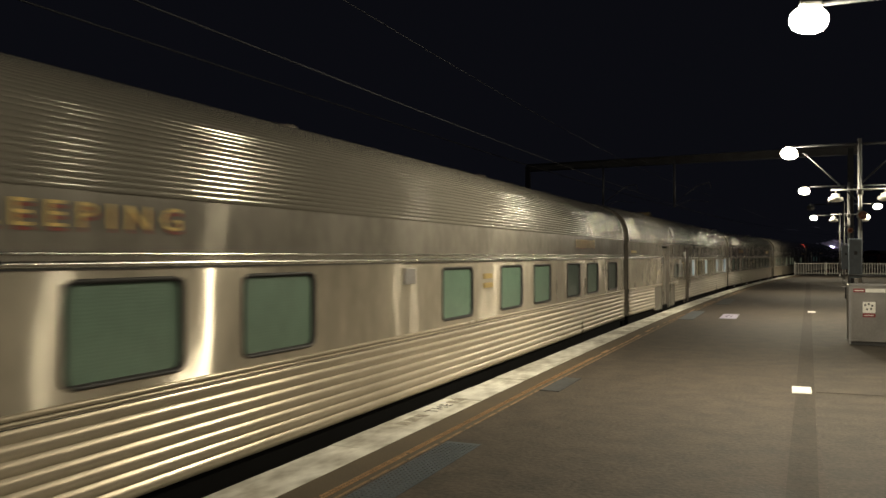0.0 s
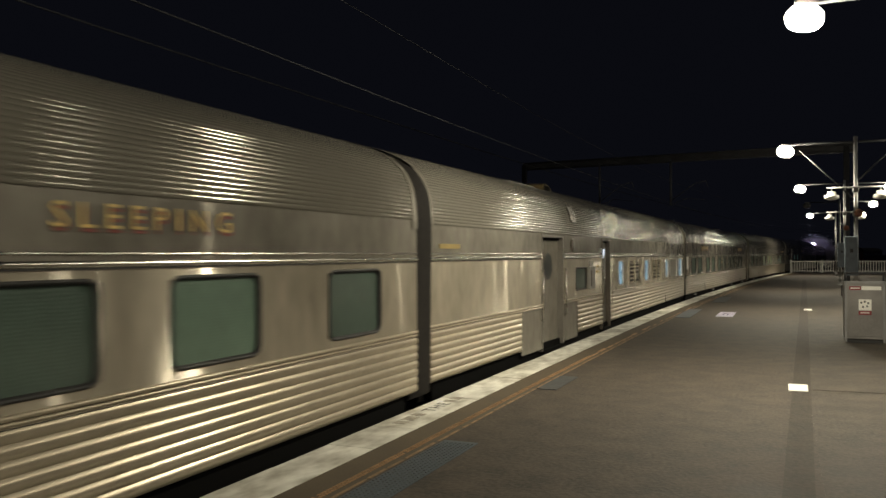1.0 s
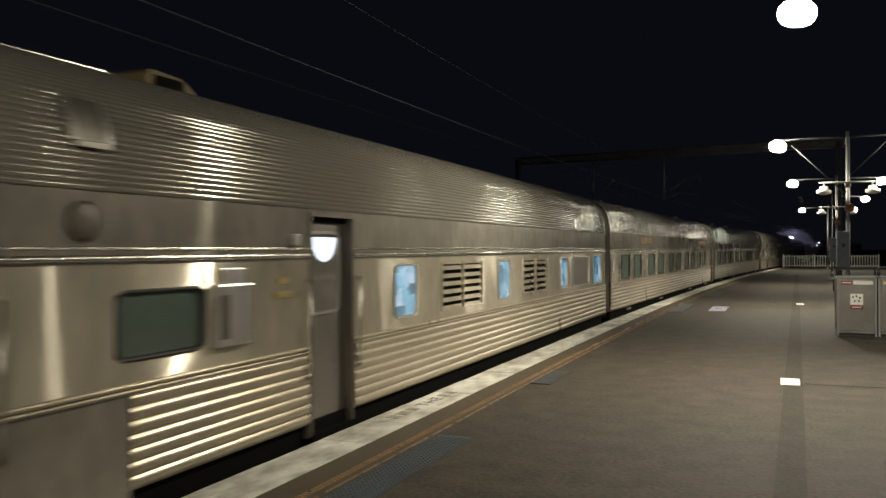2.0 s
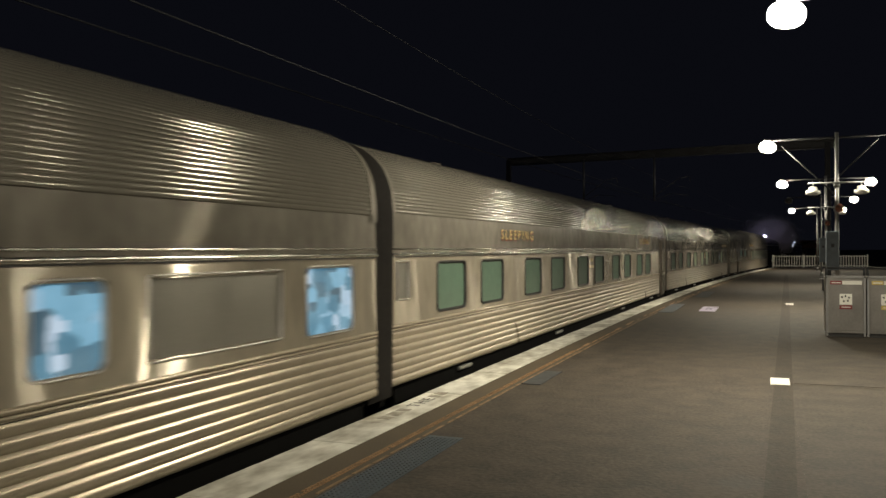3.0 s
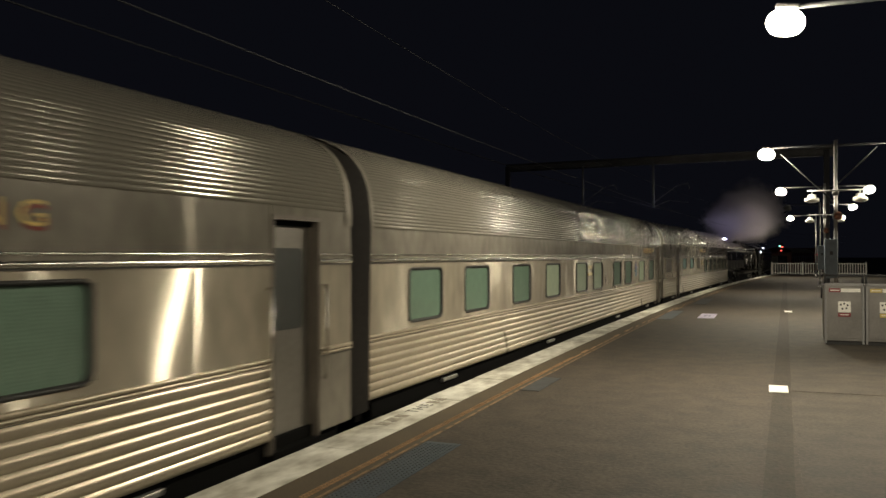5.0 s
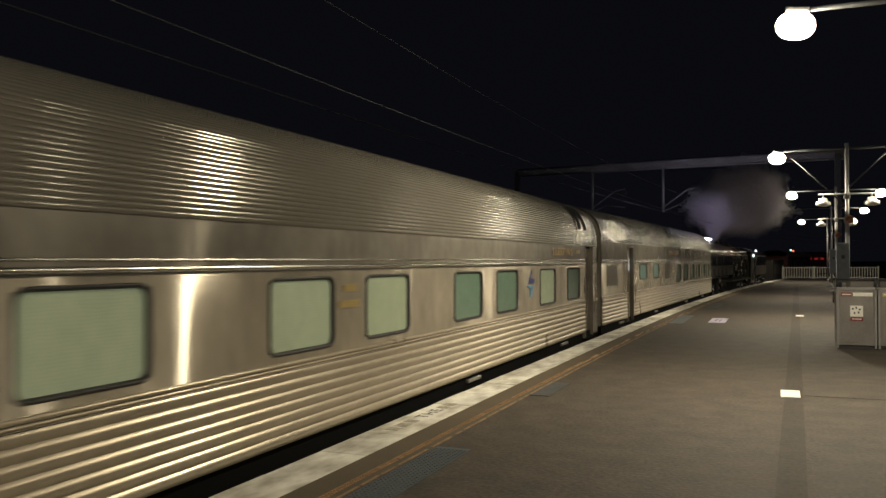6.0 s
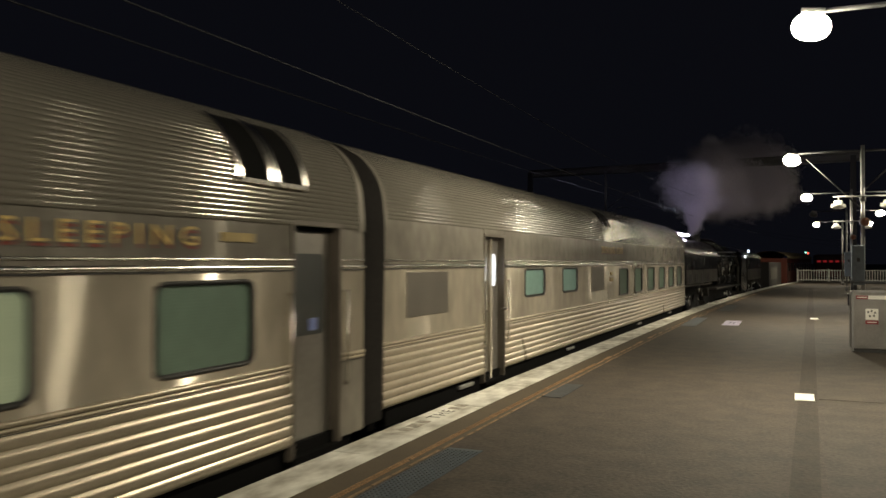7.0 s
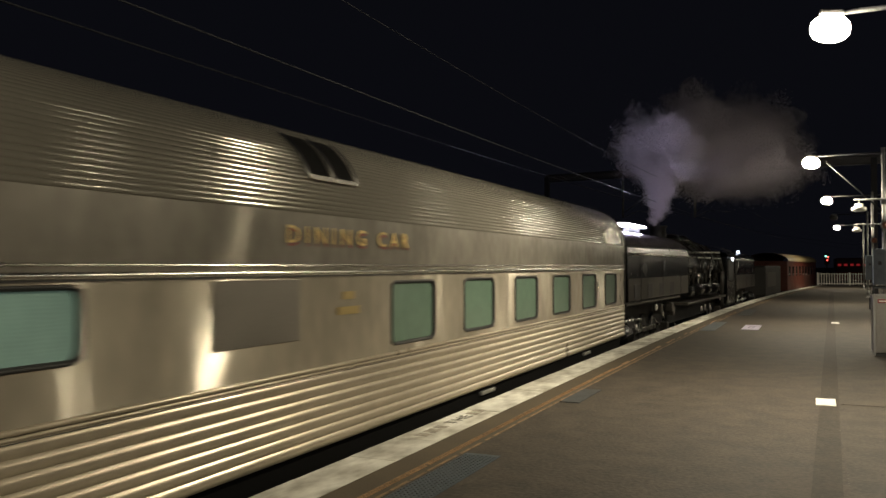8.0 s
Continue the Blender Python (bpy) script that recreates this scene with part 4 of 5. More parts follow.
for k in range(9):
    y = -6.2 + 0.95 * k
    bm = bmesh.new()
    h = lrg.uniform(0.25, 0.7)
    tube(bm, (1.17, y, 1.0), (1.17, y, 1.0 + h), 0.03, 6)
    lathe(bm, [(0.05, 0.0), (0.10, 0.02), (0.10, 0.09), (0.05, 0.11)], (1.16, y, 1.0 + h), axis="X", n=10)
    part("valve", bm, STEEL_ROD if k % 3 == 0 else GREYSIDE, boiler, "small pipe with a round valve")
for y in (-5.4, -3.2, -1.1, 0.9):
    bm = bmesh.new()
    for i in range(9):
        a = math.pi * (0.12 + 0.5 * i / 8)
        b = math.pi * (0.12 + 0.5 * (i + 1) / 8)
        tube(bm, (1.15 * math.cos(a), y, 1.62 + 1.15 * math.sin(a)), (1.15 * math.cos(b), y, 1.62 + 1.15 * math.sin(b)), 0.025, 5, caps=False)
    part("copper_pipe", bm, GREYSIDE, boiler, "thin pipe bent over the boiler")
bm = bmesh.new()
tube(bm, (1.16, -6.3, 2.05), (1.16, 2.6, 2.05), 0.028, 6)
part("boiler_handrail", bm, STEEL_ROD, boiler, "polished handrail along the boiler")
for k in range(4):
    y = -14.2 + 1.5 * k
    part("ash_opening", boxed(1.395, 1.402, y, y + 0.55, 0.90, 1.25, 0.002), BLACK_D, loco, "dark opening in the lower tank side")
bm = bmesh.new()
lathe(bm, [(0.05, 0.12), (0.17, 0.10), (0.19, -0.10), (0.16, -0.14)], (0.0, -14.9, 2.55), axis="Y", n=16)
part("headlamp", bm, BLACK, loco, "round black headlamp")
for base in (-13.6, 6.2):
    for k in range(4):
        y = base + 1.55 * k
        bm = bmesh.new()
        lathe(bm, [(0.70, 0.80), (0.74, 0.78), (0.72, 0.70), (0.62, 0.68), (0.62, 0.74), (0.14, 0.76), (0.12, 0.84)], (0, 0, 0), axis="X", n=24)
        w = part("driving_wheel", bm, BLACK_D, loco, "black spoked driving wheel")
        bm = bmesh.new()
        for s in range(10):
            a = 2 * math.pi * s / 10
            tube(bm, (0.78, 0.12 * math.cos(a), 0.12 * math.sin(a)), (0.78, 0.63 * math.cos(a), 0.63 * math.sin(a)), 0.035, 5)
        tube(bm, (0.80, 0.0, 0.30), (0.92, 0.0, 0.30), 0.07, 10)
        part("spokes", bm, GREYSIDE, w, "wheel spokes and crank pin")
        w.matrix_basis = pose(0, y, -0.38)
        WHEELS.append((w, y))
    bm = bmesh.new()
    box(bm, 0.88, 0.94, base - 0.2, base + 4.85, -0.44, -0.32, 0.01)
    rod = part("coupling_rod", bm, STEEL_ROD, loco, "bright steel coupling rod")
    RODS.append(rod)
    end = base - 1.7 if base < 0 else base + 6.3
    bm = bmesh.new()
    lathe(bm, [(0.20, -0.55), (0.36, -0.52), (0.36, 0.52), (0.20, 0.55)], (1.15, end, 0.02), axis="Y", n=18)
    part("cylinder", bm, BLACK, loco, "black steam cylinder")
    bm = bmesh.new()
    tube(bm, (1.14, end, 0.02), (1.02, base + (1.6 if base < 0 else 3.1), -0.05), 0.05, 8)
    tube(bm, (1.20, end, 0.36), (1.12, base + (1.2 if base < 0 else 3.4), 0.30), 0.035, 8)
    tube(bm, (1.12, base + 1.2, 0.30), (1.00, base + 1.9, -0.10), 0.03, 8)
    part("piston_rod", bm, STEEL_ROD, loco, "bright piston and valve rods")
    part("engine_frame", boxed(-0.7, 0.7, base - 1.4, base + 6.2, -0.55, 0.80, 0.03), BLACK_D, loco)
    part("valance", boxed(1.22, 1.34, base - 1.2, base + 5.8, 0.74, 0.80, 0.01), GREYSIDE, loco, "grey footplate edge")
bm = boxed(-1.25, 1.25, -15.15, -14.95, -0.35, 0.15, 0.02)
part("buffer_beam", bm, mat("buffer_red", (0.32, 0.02, 0.02), 0.5), loco, "red buffer beam")

# small fittings that catch the light
lrng = random.Random(21)
for k in range(26):
    y = lrng.uniform(-14.5, 13.0)
    z = lrng.uniform(-0.12, 0.62)
    if k % 3 == 0:
        bm = bmesh.new()
        tube(bm, (1.22, y, z), (1.22, y + lrng.uniform(-0.4, 0.6), z - lrng.uniform(0.1, 0.5)), 0.03, 6)
        part("brake_pipe", bm, STEEL_ROD, loco, "short bright brake pipe")
    elif k % 3 == 1:
        part("axle_box", boxed(1.0, 1.24, y, y + 0.28, z - 0.15, z + 0.12, 0.03), GREYSIDE, loco)
    else:
        bm = bmesh.new()
        lathe(bm, [(0.05, 0.0), (0.11, 0.01), (0.11, 0.05), (0.04, 0.07)], (1.24, y, z), axis="X", n=10)
        part("oil_cup", bm, STEEL_ROD, loco, "small bright round fitting")
for k in range(5):
    y = -5.9 + 1.7 * k
    bm = bmesh.new()
    tube(bm, (1.1, y, 1.0), (1.2, y + 0.5, 2.1), 0.03, 6)
    tube(bm, (1.2, y + 0.5, 2.1), (0.7, y + 0.5, 2.55), 0.03, 6)
    part("feed_pipe", bm, BLACK if k % 2 else GREYSIDE, boiler)
bm = bmesh.new()
for s in (0.0, 0.35):
    tube(bm, (1.40, 5.6 + s, 0.1), (1.40, 5.6 + s, 2.0), 0.02, 6)
for r in range(6):
    tube(bm, (1.40, 5.6, 0.3 + 0.3 * r), (1.40, 5.95, 0.3 + 0.3 * r), 0.015, 5)
part("cab_ladder", bm, GREYSIDE, loco, "thin steel ladder beside the cab")

gin = thing("water_wagon", "grey riveted water wagon behind the locomotive", "wagon")
part("tank_body", boxed(-1.3, 1.3, -3.9, 3.9, -0.1, 1.75, 0.08), mat("wagon_grey", (0.045, 0.043, 0.04), 0.55, 0.1, 0.3, 1.0, 0.1), gin)
part("pale_panel", boxed(1.30, 1.315, -3.2, 1.0, 0.45, 1.35, 0.005), mat("cream_panel", (0.13, 0.125, 0.11), 0.6), gin, "pale lettered side panel")
part("frame", boxed(-1.2, 1.2, -4.1, 4.1, -0.45, -0.1), BLACK_D, gin)
for y in (-2.6, 2.6):
    bm = bmesh.new()
    for dy in (-0.9, 0.9):
        tube(bm, (0.66, y + dy, -0.62), (0.80, y + dy, -0.62), 0.46, 18)
    part("bogie", bm, BLACK_D, gin)
van = thing("red_carriage", "dark red timber carriage with a cream roof", "carriage")
part("body", boxed(-1.4, 1.4, -9.5, 9.5, -0.05, 2.10, 0.03), mat("carriage_red", (0.12, 0.028, 0.016), 0.45, 0.0, 0.2, 1.0, 0.05), van)
bm = bmesh.new()
extrude(bm, [(1.48 * math.cos(math.pi * i / 12), 2.08 + 0.62 * math.sin(math.pi * i / 12)) for i in range(13)], -9.6, 9.6)
part("roof", bm, mat("cream_roof", (0.32, 0.25, 0.13), 0.6), van, "pale cream arched roof")
for k in range(9):
    y = -8.8 + 2.0 * k
    part("window", boxed(1.395, 1.41, y, y + 0.9, 1.0, 1.7), DARKGLASS, van, "dark carriage window")
part("underframe", boxed(-1.2, 1.2, -9.4, 9.4, -0.5, -0.05), BLACK_D, van)
ROLLING += [(loco, LOCO_MID), (gin, TAIL + 38.5), (van, TAIL + 55.5)]

# ---------------------------------------------------------------- steam: drifting puffs of fine droplets
STEAM = bpy.data.materials.new("steam")
STEAM.use_nodes = True
nt = STEAM.node_tree
nt.nodes.remove(nt.nodes["Principled BSDF"])
di = nt.nodes.new("ShaderNodeBsdfDiffuse")
di.inputs[0].default_value = (0.80, 0.76, 0.84, 1)
tl = nt.nodes.new("ShaderNodeBsdfTranslucent")
tl.inputs[0].default_value = (0.80, 0.76, 0.84, 1)
mxs = nt.nodes.new("ShaderNodeMixShader")
mxs.inputs[0].default_value = 0.5
nt.links.new(di.outputs[0], mxs.inputs[1])
nt.links.new(tl.outputs[0], mxs.inputs[2])
nt.links.new(mxs.outputs[0], nt.nodes["Material Output"].inputs[0])
PUFFS = []
puff_meshes = []
for k in range(4):
    g = np.random.default_rng(40 + k)
    n = 30000
    d = g.normal(size=(n, 3))
    d /= np.linalg.norm(d, axis=1)[:, None]
    lump = 1 + 0.35 * np.sin(3 * d[:, :1] + k) * np.cos(4 * d[:, 1:2] + 2 * k) + 0.2 * np.sin(7 * d[:, 2:3] + k)
    c = d * lump * (g.random((n, 1)) ** 0.60) * (1 + 0.06 * g.exponential(size=(n, 1)))
    size = 0.0062 + 0.0065 * g.random((n, 1))
    u = g.normal(size=(n, 3)) * size
    v = g.normal(size=(n, 3)) * size
    verts = np.stack([c - u, c + u - v * 0.5, c + v], 1).reshape(-1, 3)
    me = bpy.data.meshes.new("steam_puff")
    me.from_pydata(verts.tolist(), [], np.arange(3 * n).reshape(n, 3).tolist())
    me.materials.append(STEAM)
    puff_meshes.append(me)
prng = random.Random(5)
for i in range(78):
    if i < 16:
        # the narrow jet over the chimney
        a = i / 16 * 0.08
        back, rise = 0.02 + 0.03 * i, 0.10 * i
        rad = 0.16 + 0.026 * i
        lat = prng.gauss(0, 0.05) * (1 + 0.2 * i)
    else:
        a = (i - 14) / 64
        back = 0.4 + 33.0 * a ** 1.45
        rise = 1.25 + 1.9 * (1 - math.exp(-8 * a)) + 2.7 * a
        rad = 0.32 + 0.95 * (1 - math.exp(-7 * a)) + 0.7 * a
        lat = prng.gauss(0, 1) * rad * 0.55 + 0.6 * a
    ob = new("steam_puff", puff_meshes[i % 4])
    ob.scale = (rad, rad, rad * 0.78)
    tagged(ob, "lilac-grey puff of steam trailing from the chimney", "steam", group="steam plume", kind="stuff")
    PUFFS.append((ob, 10.9 + back + prng.gauss(0, 0.35 if i > 15 else 0.1) * rad, lat, 3.30 + rise + prng.gauss(0, 0.45 if i > 15 else 0.1) * rad, a, prng.uniform(-14, 14)))



# ---------------------------------------------------------------- platform furniture
def lamp_post(x, y, strength, turn, left_lit=True):
    post = thing("lamp_post", "tall galvanised platform lamp post with two lamps on a crossbar", "lamp post", pose(x, y, 0), group="platform lamp posts")
    bm = bmesh.new()
    mid = ARM / 2
    tube(bm, (mid, 0, 0), (mid, 0, 5.02), 0.055, 12)
    tube(bm, (mid, 0, 0), (mid, 0, 0.25), 0.09, 12)
    tube(bm, (mid, 0, 3.45), (mid, 0, 3.62), 0.085, 12)
    part("pole", bm, GALV, post)
    bm = bmesh.new()
    box(bm, mid - 0.14, mid + 0.14, -0.14, 0.14, 0.0, 0.02, 0.004)
    part("base_plate", bm, GALV, post)
    bm = bmesh.new()
    tube(bm, (0.1, 0, LAMP_Z + 0.13), (ARM - 0.1, 0, LAMP_Z + 0.13), 0.032, 10)
    part("crossbar", bm, DARKSTEEL, post, "dark steel crossbar")
    for lx, tilt, aim in ((0.0, 7.0, turn), (ARM, -7.0, -18.0)):
        at = pose(lx, 0, LAMP_Z, 0, tilt, 0)
        head = part("lamp_head", boxed(-0.14, 0.14, -0.12, 0.12, 0.09, 0.16, 0.02), GALV, post, "small grey lamp housing", at=at)
        bm = bmesh.new()
        rows = [[bm.verts.new((a, b, z)) for a, b in rounded(w, w * 0.86, r)] for w, r, z in ((0.20, 0.08, 0.095), (0.35, 0.14, 0.06), (0.44, 0.18, 0.01), (0.47, 0.20, -0.06), (0.44, 0.18, -0.13), (0.36, 0.14, -0.18), (0.25, 0.10, -0.21), (0.12, 0.04, -0.22))]
        for r0, r1 in zip(rows, rows[1:]):
            for k in range(len(r0)):
                bm.faces.new((r0[k], r0[(k + 1) % len(r0)], r1[(k + 1) % len(r0)], r1[k])).smooth = True
        bm.faces.new(rows[-1])
        bmesh.ops.recalc_face_normals(bm, faces=bm.faces[:])
        if lx == 0.0 and not left_lit:
            part("lamp_lens", bm, DULLGLASS, head, "unlit lamp glass")
            continue
        part("lamp_lens", bm, GLOW, head, "glowing warm white lamp glass")
        la = bpy.data.lights.new("platform_lamp", "AREA")
        la.shape, la.size, la.energy, la.color = "DISK", 0.34, LAMP_POWER * strength * (1.0 if lx == 0.0 else 0.3 if y < 0 else 0.85), LAMP_COLOR
        ob = new("platform_lamp", la)
        ob.matrix_basis = pose(x, y, 0) @ at @ pose(0, 0, -0.245) @ pose(0, 0, 0, 0, aim - tilt, 0)


for (px, py), strength, turn in zip(POSTS, STRENGTH, AIM):
    lamp_post(px, py, strength, turn, py != 56.1)

fence = thing("picket_fence", "white painted steel picket fence across the platform end", "fence", pose(0.40, 81.0, 0))
pick = bmesh.new()
box(pick, -0.03, 0.03, -0.02, 0.02, 0.08, 1.10)
PICK = finish(pick, "picket", WHITEPAINT)
for i in range(36):
    part("picket", PICK, WHITEPAINT, fence, at=pose(0.21 * i + 0.1, 0, 0))
for i in range(4):
    bm = boxed(-0.05, 0.05, -0.05, 0.05, 0, 1.18, 0.01)
    part("fence_post", bm, WHITEPAINT, fence, at=pose(2.55 * i, 0, 0))
for z in (0.16, 1.0):
    part("rail", boxed(0, 7.65, 0.02, 0.05, z, z + 0.06), WHITEPAINT, fence)


def post_fittings(x, y, box_z=(1.10, 2.20)):
    """What the platform posts carry below their lamps."""
    mid = ARM / 2
    bar = thing("camera_bar", "steel crossbar with two white dome cameras on the lamp post", "camera bar", pose(x + mid, y, 0), group="camera bars on the posts")
    bm = bmesh.new()
    tube(bm, (-0.75, -0.08, 3.58), (0.75, -0.08, 3.58), 0.025, 8)
    part("bar", bm, GALV, bar)
    for dx in (-0.62, 0.62):
        bm = bmesh.new()
        lathe(bm, [(0.05, 0.14), (0.11, 0.13), (0.12, 0.04), (0.19, 0.03), (0.20, -0.06), (0.10, -0.10)], (dx, -0.08, 3.34), n=14)
        tube(bm, (dx, -0.08, 3.46), (dx, -0.08, 3.58), 0.02, 6)
        part("dome_camera", bm, WHITEPAINT, bar, "white stepped dome camera housing")
    horn = thing("loudspeaker", "small orange-brown round loudspeaker strapped to the post", "loudspeaker", pose(x + mid, y, 0), group="post loudspeakers")
    bm = bmesh.new()
    lathe(bm, [(0.04, -0.22), (0.07, -0.18), (0.11, -0.12), (0.12, -0.08)], (0.06, 0, 2.86), axis="Y", n=14)
    part("horn", bm, mat("orange_brown", (0.22, 0.08, 0.04), 0.5), horn)
    part("bracket", boxed(-0.08, 0.08, -0.10, 0.07, 2.78, 2.94, 0.01), GALV, horn)
    cab = thing("control_box", "blue-grey steel control box fixed to the post", "control box", pose(x + mid, y, 0), group="post control boxes")
    part("case", boxed(-0.30, 0.03, -0.24, -0.06, box_z[0], box_z[1], 0.012), mat("blue_grey_paint", (0.10, 0.125, 0.15), 0.5), cab)
    part("badge", boxed(-0.17, -0.09, -0.25, -0.24, 1.75, 1.85), DARKSTEEL, cab, "small dark lock plate")


for px, py in POSTS[3:5]:
    post_fittings(px, py)

# diagonal strut of the second lamp post
strut = thing("strut", "thin dark diagonal strut beside the lamp post", "strut")
bm = bmesh.new()
tube(bm, (0.38, 26.05, 4.68), (1.78, 26.1, 3.25), 0.022, 6)
part("left_rod", bm, DARKSTEEL, strut)
bm = bmesh.new()
tube(bm, (2.88, 26.05, 4.78), (1.86, 26.1, 3.75), 0.022, 6)
part("right_rod", bm, DARKSTEEL, strut)


def bin_unit(x, y, head, label):
    b = thing("rubbish_bin", label, "bin", pose(x, y, 0), group="platform bins")
    body = part("body", boxed(0, 0.70, 0, 0.62, 0.07, 1.16, 0.012), BINSTEEL, b, "brushed steel cabinet")
    part("plinth", boxed(0.03, 0.67, 0.03, 0.60, 0.0, 0.07), RUBBER, b, "black recessed plinth")
    part("front_panel", boxed(0.055, 0.645, -0.012, 0.0, 0.13, 1.10, 0.004), BINSTEEL, body)
    for dx in (0.0, 0.66):
        part("corner_post", boxed(dx, dx + 0.04, -0.02, 0.02, 0.02, 1.18, 0.004), GALV, b)
    part("top_bar", boxed(0.0, 0.70, -0.02, 0.02, 1.14, 1.19, 0.004), GALV, b)
    bm = bmesh.new()
    for p, q in (((0.02, 0.1, 1.18), (0.02, 0.1, 1.34)), ((0.68, 0.1, 1.18), (0.68, 0.1, 1.34)), ((0.0, 0.1, 1.34), (0.70, 0.1, 1.34))):
        tube(bm, p, q, 0.022, 8)
    part("hood_rail", bm, DARKSTEEL, b, "dark tubular hood rail")
    part("header_plate", boxed(0.08, 0.28, -0.018, -0.012, 1.02, 1.09), head, b, "coloured header plate")
    part("notice_strip", boxed(0.29, 0.63, -0.018, -0.012, 1.02, 1.09), WHITEPAINT, b, "pale notice strip")
    st = part("notice", boxed(0.24, 0.46, -0.020, -0.012, 0.63, 0.84), WHITEPAINT, b, "square white notice with small pictures")
    for k in range(5):
        dx, dz = (0.03, 0.09, 0.15, 0.06, 0.13)[k], (0.13, 0.15, 0.12, 0.05, 0.06)[k]
        part("pictogram", boxed(0.24 + dx, 0.27 + dx, -0.023, -0.020, 0.63 + dz, 0.665 + dz), DARKSTEEL, st)
    part("caption_plate", boxed(0.24, 0.46, -0.020, -0.012, 0.545, 0.618), head, b, "coloured caption plate")
    for z0, z1, x0, x1 in ((1.045, 1.065, 0.10, 0.26), (0.575, 0.590, 0.27, 0.43)):
        part("caption_bar", boxed(x0, x1, -0.024, -0.018, z0, z1), WHITEPAINT, b, "pale bar of unreadable lettering")


RED = mat("red_sign", (0.22, 0.025, 0.03), 0.5)
YELLOW = mat("yellow_sign", (0.55, 0.42, 0.10), 0.5)
bin_unit(1.045, 17.86, RED, "brushed steel rubbish bin with a red header plate")
bin_unit(1.765, 17.86, YELLOW, "brushed steel recycling bin with a yellow header plate")

bench = thing("bench", "pale slatted bench on thin dark legs", "bench", pose(1.95, 37.0, 0))
for k in range(4):
    part("slat", boxed(0, 1.6, 0.11 * k, 0.11 * k + 0.09, 0.46, 0.49, 0.006), GALV, bench)
for lx in (0.12, 1.45):
    bm = bmesh.new()
    tube(bm, (lx, 0.05, 0), (lx, 0.15, 0.46), 0.02, 6)
    tube(bm, (lx, 0.40, 0), (lx, 0.30, 0.46), 0.02, 6)
    part("leg", bm, DARKSTEEL, bench)

# ---------------------------------------------------------------- overhead line
gantry = thing("overhead_gantry", "dark steel portal gantry carrying the overhead wires", "gantry")
bm = bmesh.new()
A0, B0 = Vector((-17.4, 57.4, 8.0)), Vector((3.9, 54.9, 8.0))
for dz in (-0.22, 0.22):
    tube(bm, A0 + Vector((0, 0, dz)), B0 + Vector((0, 0, dz)), 0.07, 6)
for i in range(24):
    p, q = A0.lerp(B0, i / 24), A0.lerp(B0, (i + 1) / 24)
    s = 0.22 if i % 2 else -0.22
    tube(bm, p + Vector((0, 0, s)), q + Vector((0, 0, -s)), 0.045, 5)
web = [bm.verts.new(p + Vector((0, 0, dz))) for p, dz in ((A0, -0.2), (B0, -0.2), (B0, 0.2), (A0, 0.2))]
bm.faces.new(web)
part("beam", bm, mat("weathered_beam", (0.13, 0.128, 0.13), 0.7, 0.1, 0.3, 1.0, 0.1), gantry, "lattice beam across the tracks")
for p, w in ((Vector((3.35, 54.95, 0)), 0.16), (Vector((-17.3, 57.4, -1.3)), 0.16)):
    part("column", boxed(p.x - w, p.x + w, p.y - w, p.y + w, p.z, 8.1, 0.01), DARKSTEEL, gantry)
for f, reach, low in ((0.265, 2.2, 5.0), (0.49, 2.2, 4.9)):
    p = A0.lerp(B0, f)
    bm = bmesh.new()
    tube(bm, (p.x, p.y, 7.9), (p.x, p.y, low), 0.075, 8)
    mast = part("drop_mast", bm, GALV, gantry, "pale steel drop mast")
    bm = bmesh.new()
    tube(bm, (p.x, p.y, low + 0.3), (p.x + 1.5, p.y, low + 1.4), 0.03, 6)
    tube(bm, (p.x + 1.5, p.y, low + 1.4), (p.x + reach, p.y, low + 1.55), 0.03, 6)
    tube(bm, (p.x + reach, p.y, low + 1.55), (p.x + reach + 0.1, p.y, low + 1.2), 0.025, 6)
    tube(bm, (p.x, p.y, low + 0.05), (p.x + 1.0, p.y, low + 0.45), 0.025, 6)
    tube(bm, (p.x + 1.0, p.y, low + 0.45), (p.x + reach, p.y, low + 0.3), 0.02, 6)
    part("registration_arm", bm, GALV, mast, "thin bent registration arm")

WIRE = mat("copper_wire", (0.055, 0.057, 0.065), 0.8, 0.0, 0.1, 5.0, 0.0, spec=0.1)
for off, z, r, lab in ((0.0, 4.02, 0.009, "dark contact wire over the near track"), (0.0, 5.28, 0.006, "dark messenger wire over the near track"),
                       (-4.3, 5.23, 0.016, "pale wire over the far track")):
    bm = bmesh.new()
    prev = None
    for i in range(60):
        y = -4 + 2.8 * i
        sag = 0.0 if off or z < 4.5 else -0.35 * math.sin(math.pi * ((y + 0.0) % 56) / 56)
        p = Vector((EDGE_X - TRACK_OFF + off + bend(y), y, z + sag))
        if prev:
            tube(bm, prev, p, r, 5, caps=False)
        prev = p
    tagged(new("overhead_wire", finish(bm, "overhead_wire", WIRE)), lab, "wire", group="overhead wires")

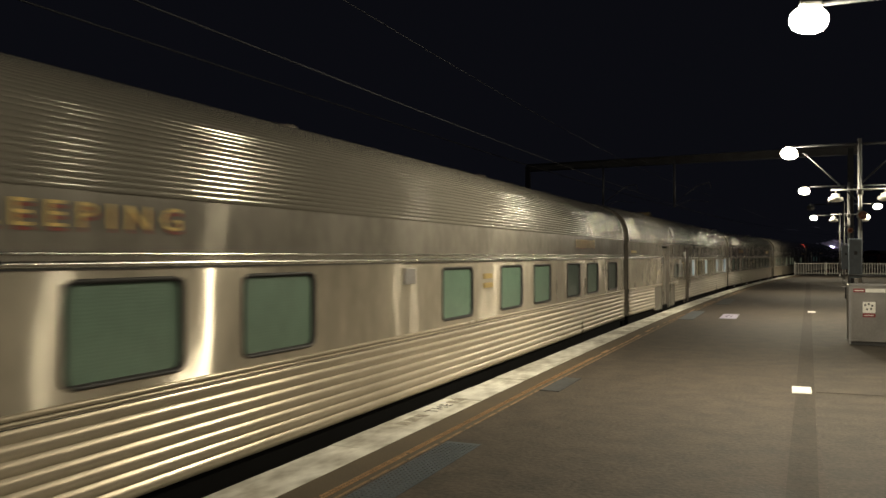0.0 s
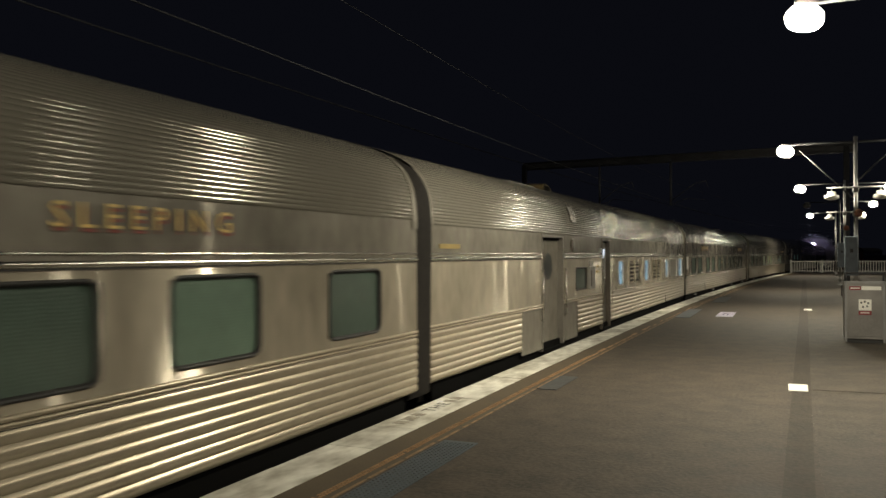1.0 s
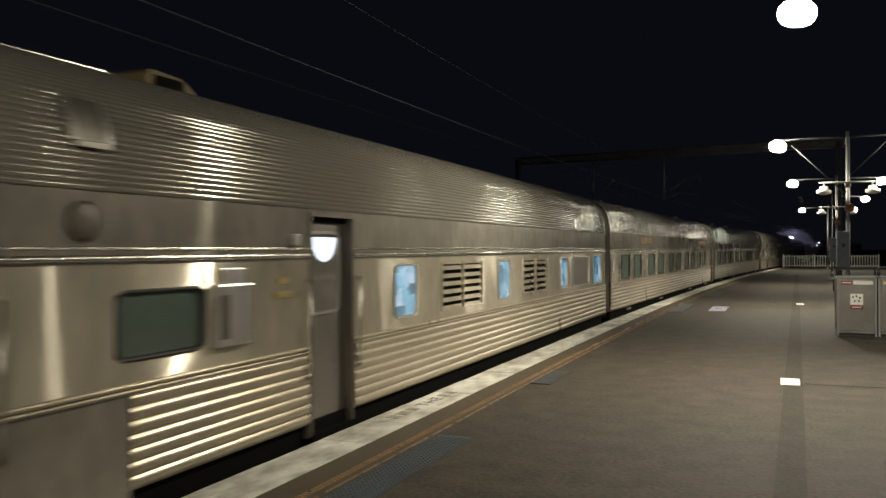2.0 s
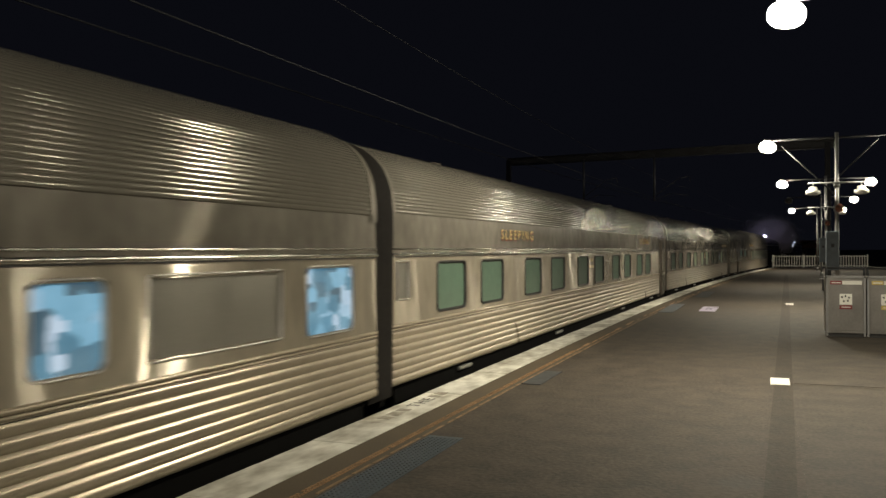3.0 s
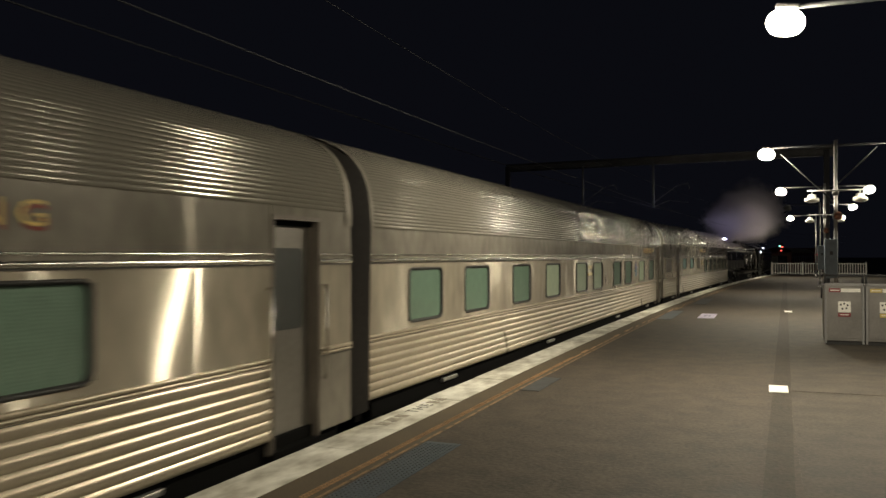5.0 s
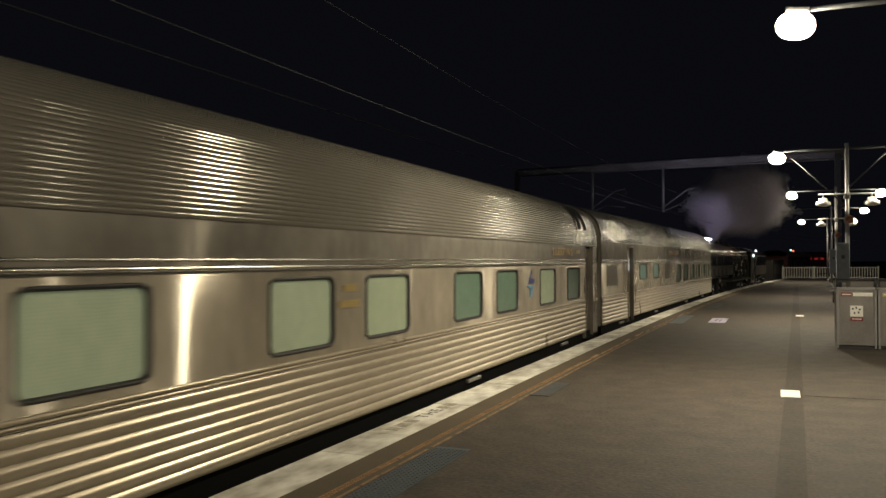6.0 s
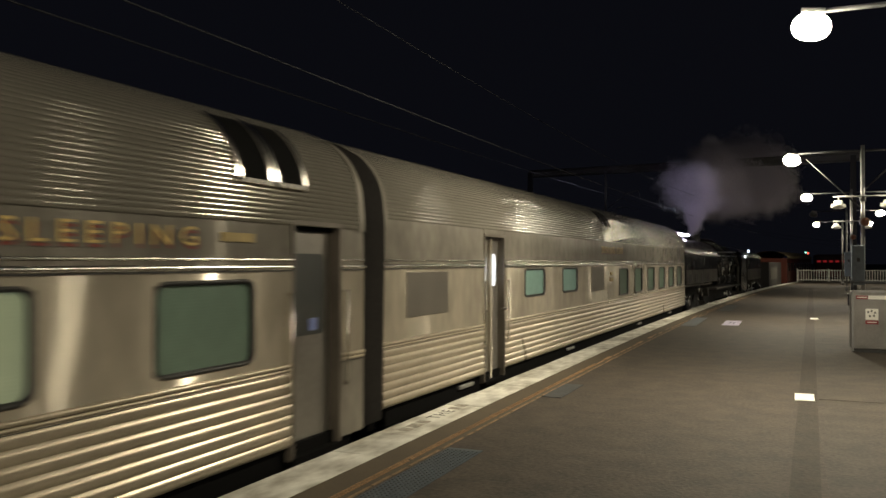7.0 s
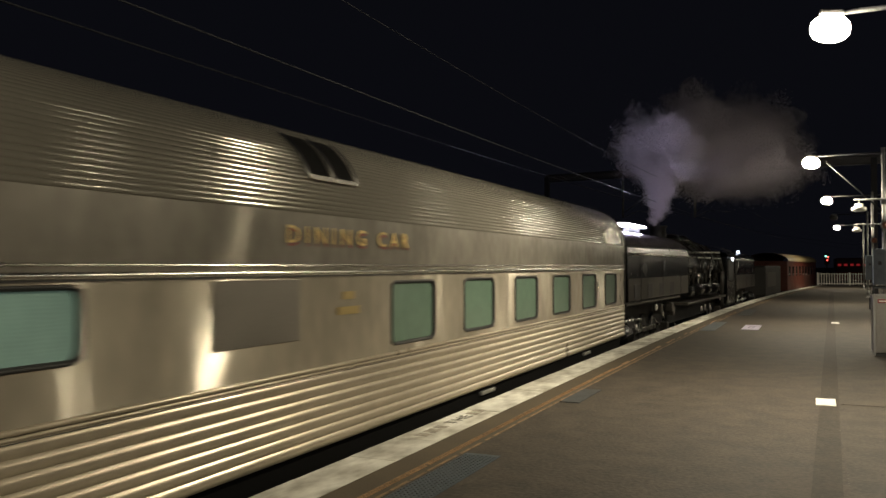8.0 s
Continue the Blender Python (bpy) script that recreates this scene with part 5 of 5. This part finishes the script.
# far signal and red-lit train beyond the platform end
sig = thing("railway_signal", "distant colour light signal on a dark post", "signal", pose(1.6, 112, -1.3))
bm = bmesh.new()
tube(bm, (0, 0, 0), (0, 0, 4.2), 0.08, 8)
part("post", bm, DARKSTEEL, sig)
part("signal_head", boxed(-0.28, 0.28, -0.12, 0.0, 3.2, 4.6, 0.03), RUBBER, sig)
for z, c, dx in ((4.25, (0.25, 1.0, 0.75), -0.1), (4.15, (1.0, 0.1, 0.06), 0.16), (3.75, (1.0, 0.08, 0.06), 0.05)):
    bm = bmesh.new()
    lathe(bm, [(0.10, 0.0), (0.10, -0.03), (0.05, -0.05)], (dx, -0.12, z), axis="Y", n=12)
    part("signal_lens", bm, mat("signal_lens", c, 0.3, emit=c, power=3.0, bump=0), sig, "glowing signal lens")
far = thing("parked_railcar", "distant parked red railcar in the dark", "railcar", pose(3.0, 132, -1.0))
part("body", boxed(0, 5.2, 0, 12, 0.6, 3.9, 0.2), mat("railcar_red", (0.10, 0.012, 0.012), 0.5), far)
for k in range(6):
    part("tail_lamp", boxed(0.3 + 0.8 * k, 0.75 + 0.8 * k, -0.04, 0.0, 2.75, 3.05), mat("red_lamp", (0.5, 0.02, 0.02), 0.4, emit=(1.0, 0.05, 0.06), power=0.13, bump=0), far, "dull red glowing panel")



def motions():
    for ob, mid in ROLLING:
        walk(ob, [(0.25 * i, on_track(train_at(0.25 * i) + mid)) for i in range(33)])
    for w, y in WHEELS:
        rows = []
        for i in range(121):
            t = min(i * 2 / 30, 8.0)
            rows.append((t, pose(0, y, -0.38, math.degrees((train_at(t) - train_at(0)) / 0.72))))
        walk(w, rows)
    for rod in RODS:
        rows = []
        for i in range(121):
            t = min(i * 2 / 30, 8.0)
            a = (train_at(t) - train_at(0)) / 0.72
            rows.append((t, pose(0, -0.30 * math.sin(a), 0.30 * math.cos(a))))
        walk(rod, rows)
    for ob, e, lat, z, a, spin in PUFFS:
        rows = []
        for i in range(33):
            t = 0.25 * i
            g = min(1.0, max(0.0, (t - 2.4) / 5.6)) ** 0.8
            m = on_track(train_at(t) + TAIL + 10.9 + g * (e - 10.9), g * lat, 1.9 + g * (z - 1.9))
            rows.append((t, m @ pose(0, 0, 0, spin * t * 0.5, 0, spin * t)))
        walk(ob, rows)



motions()
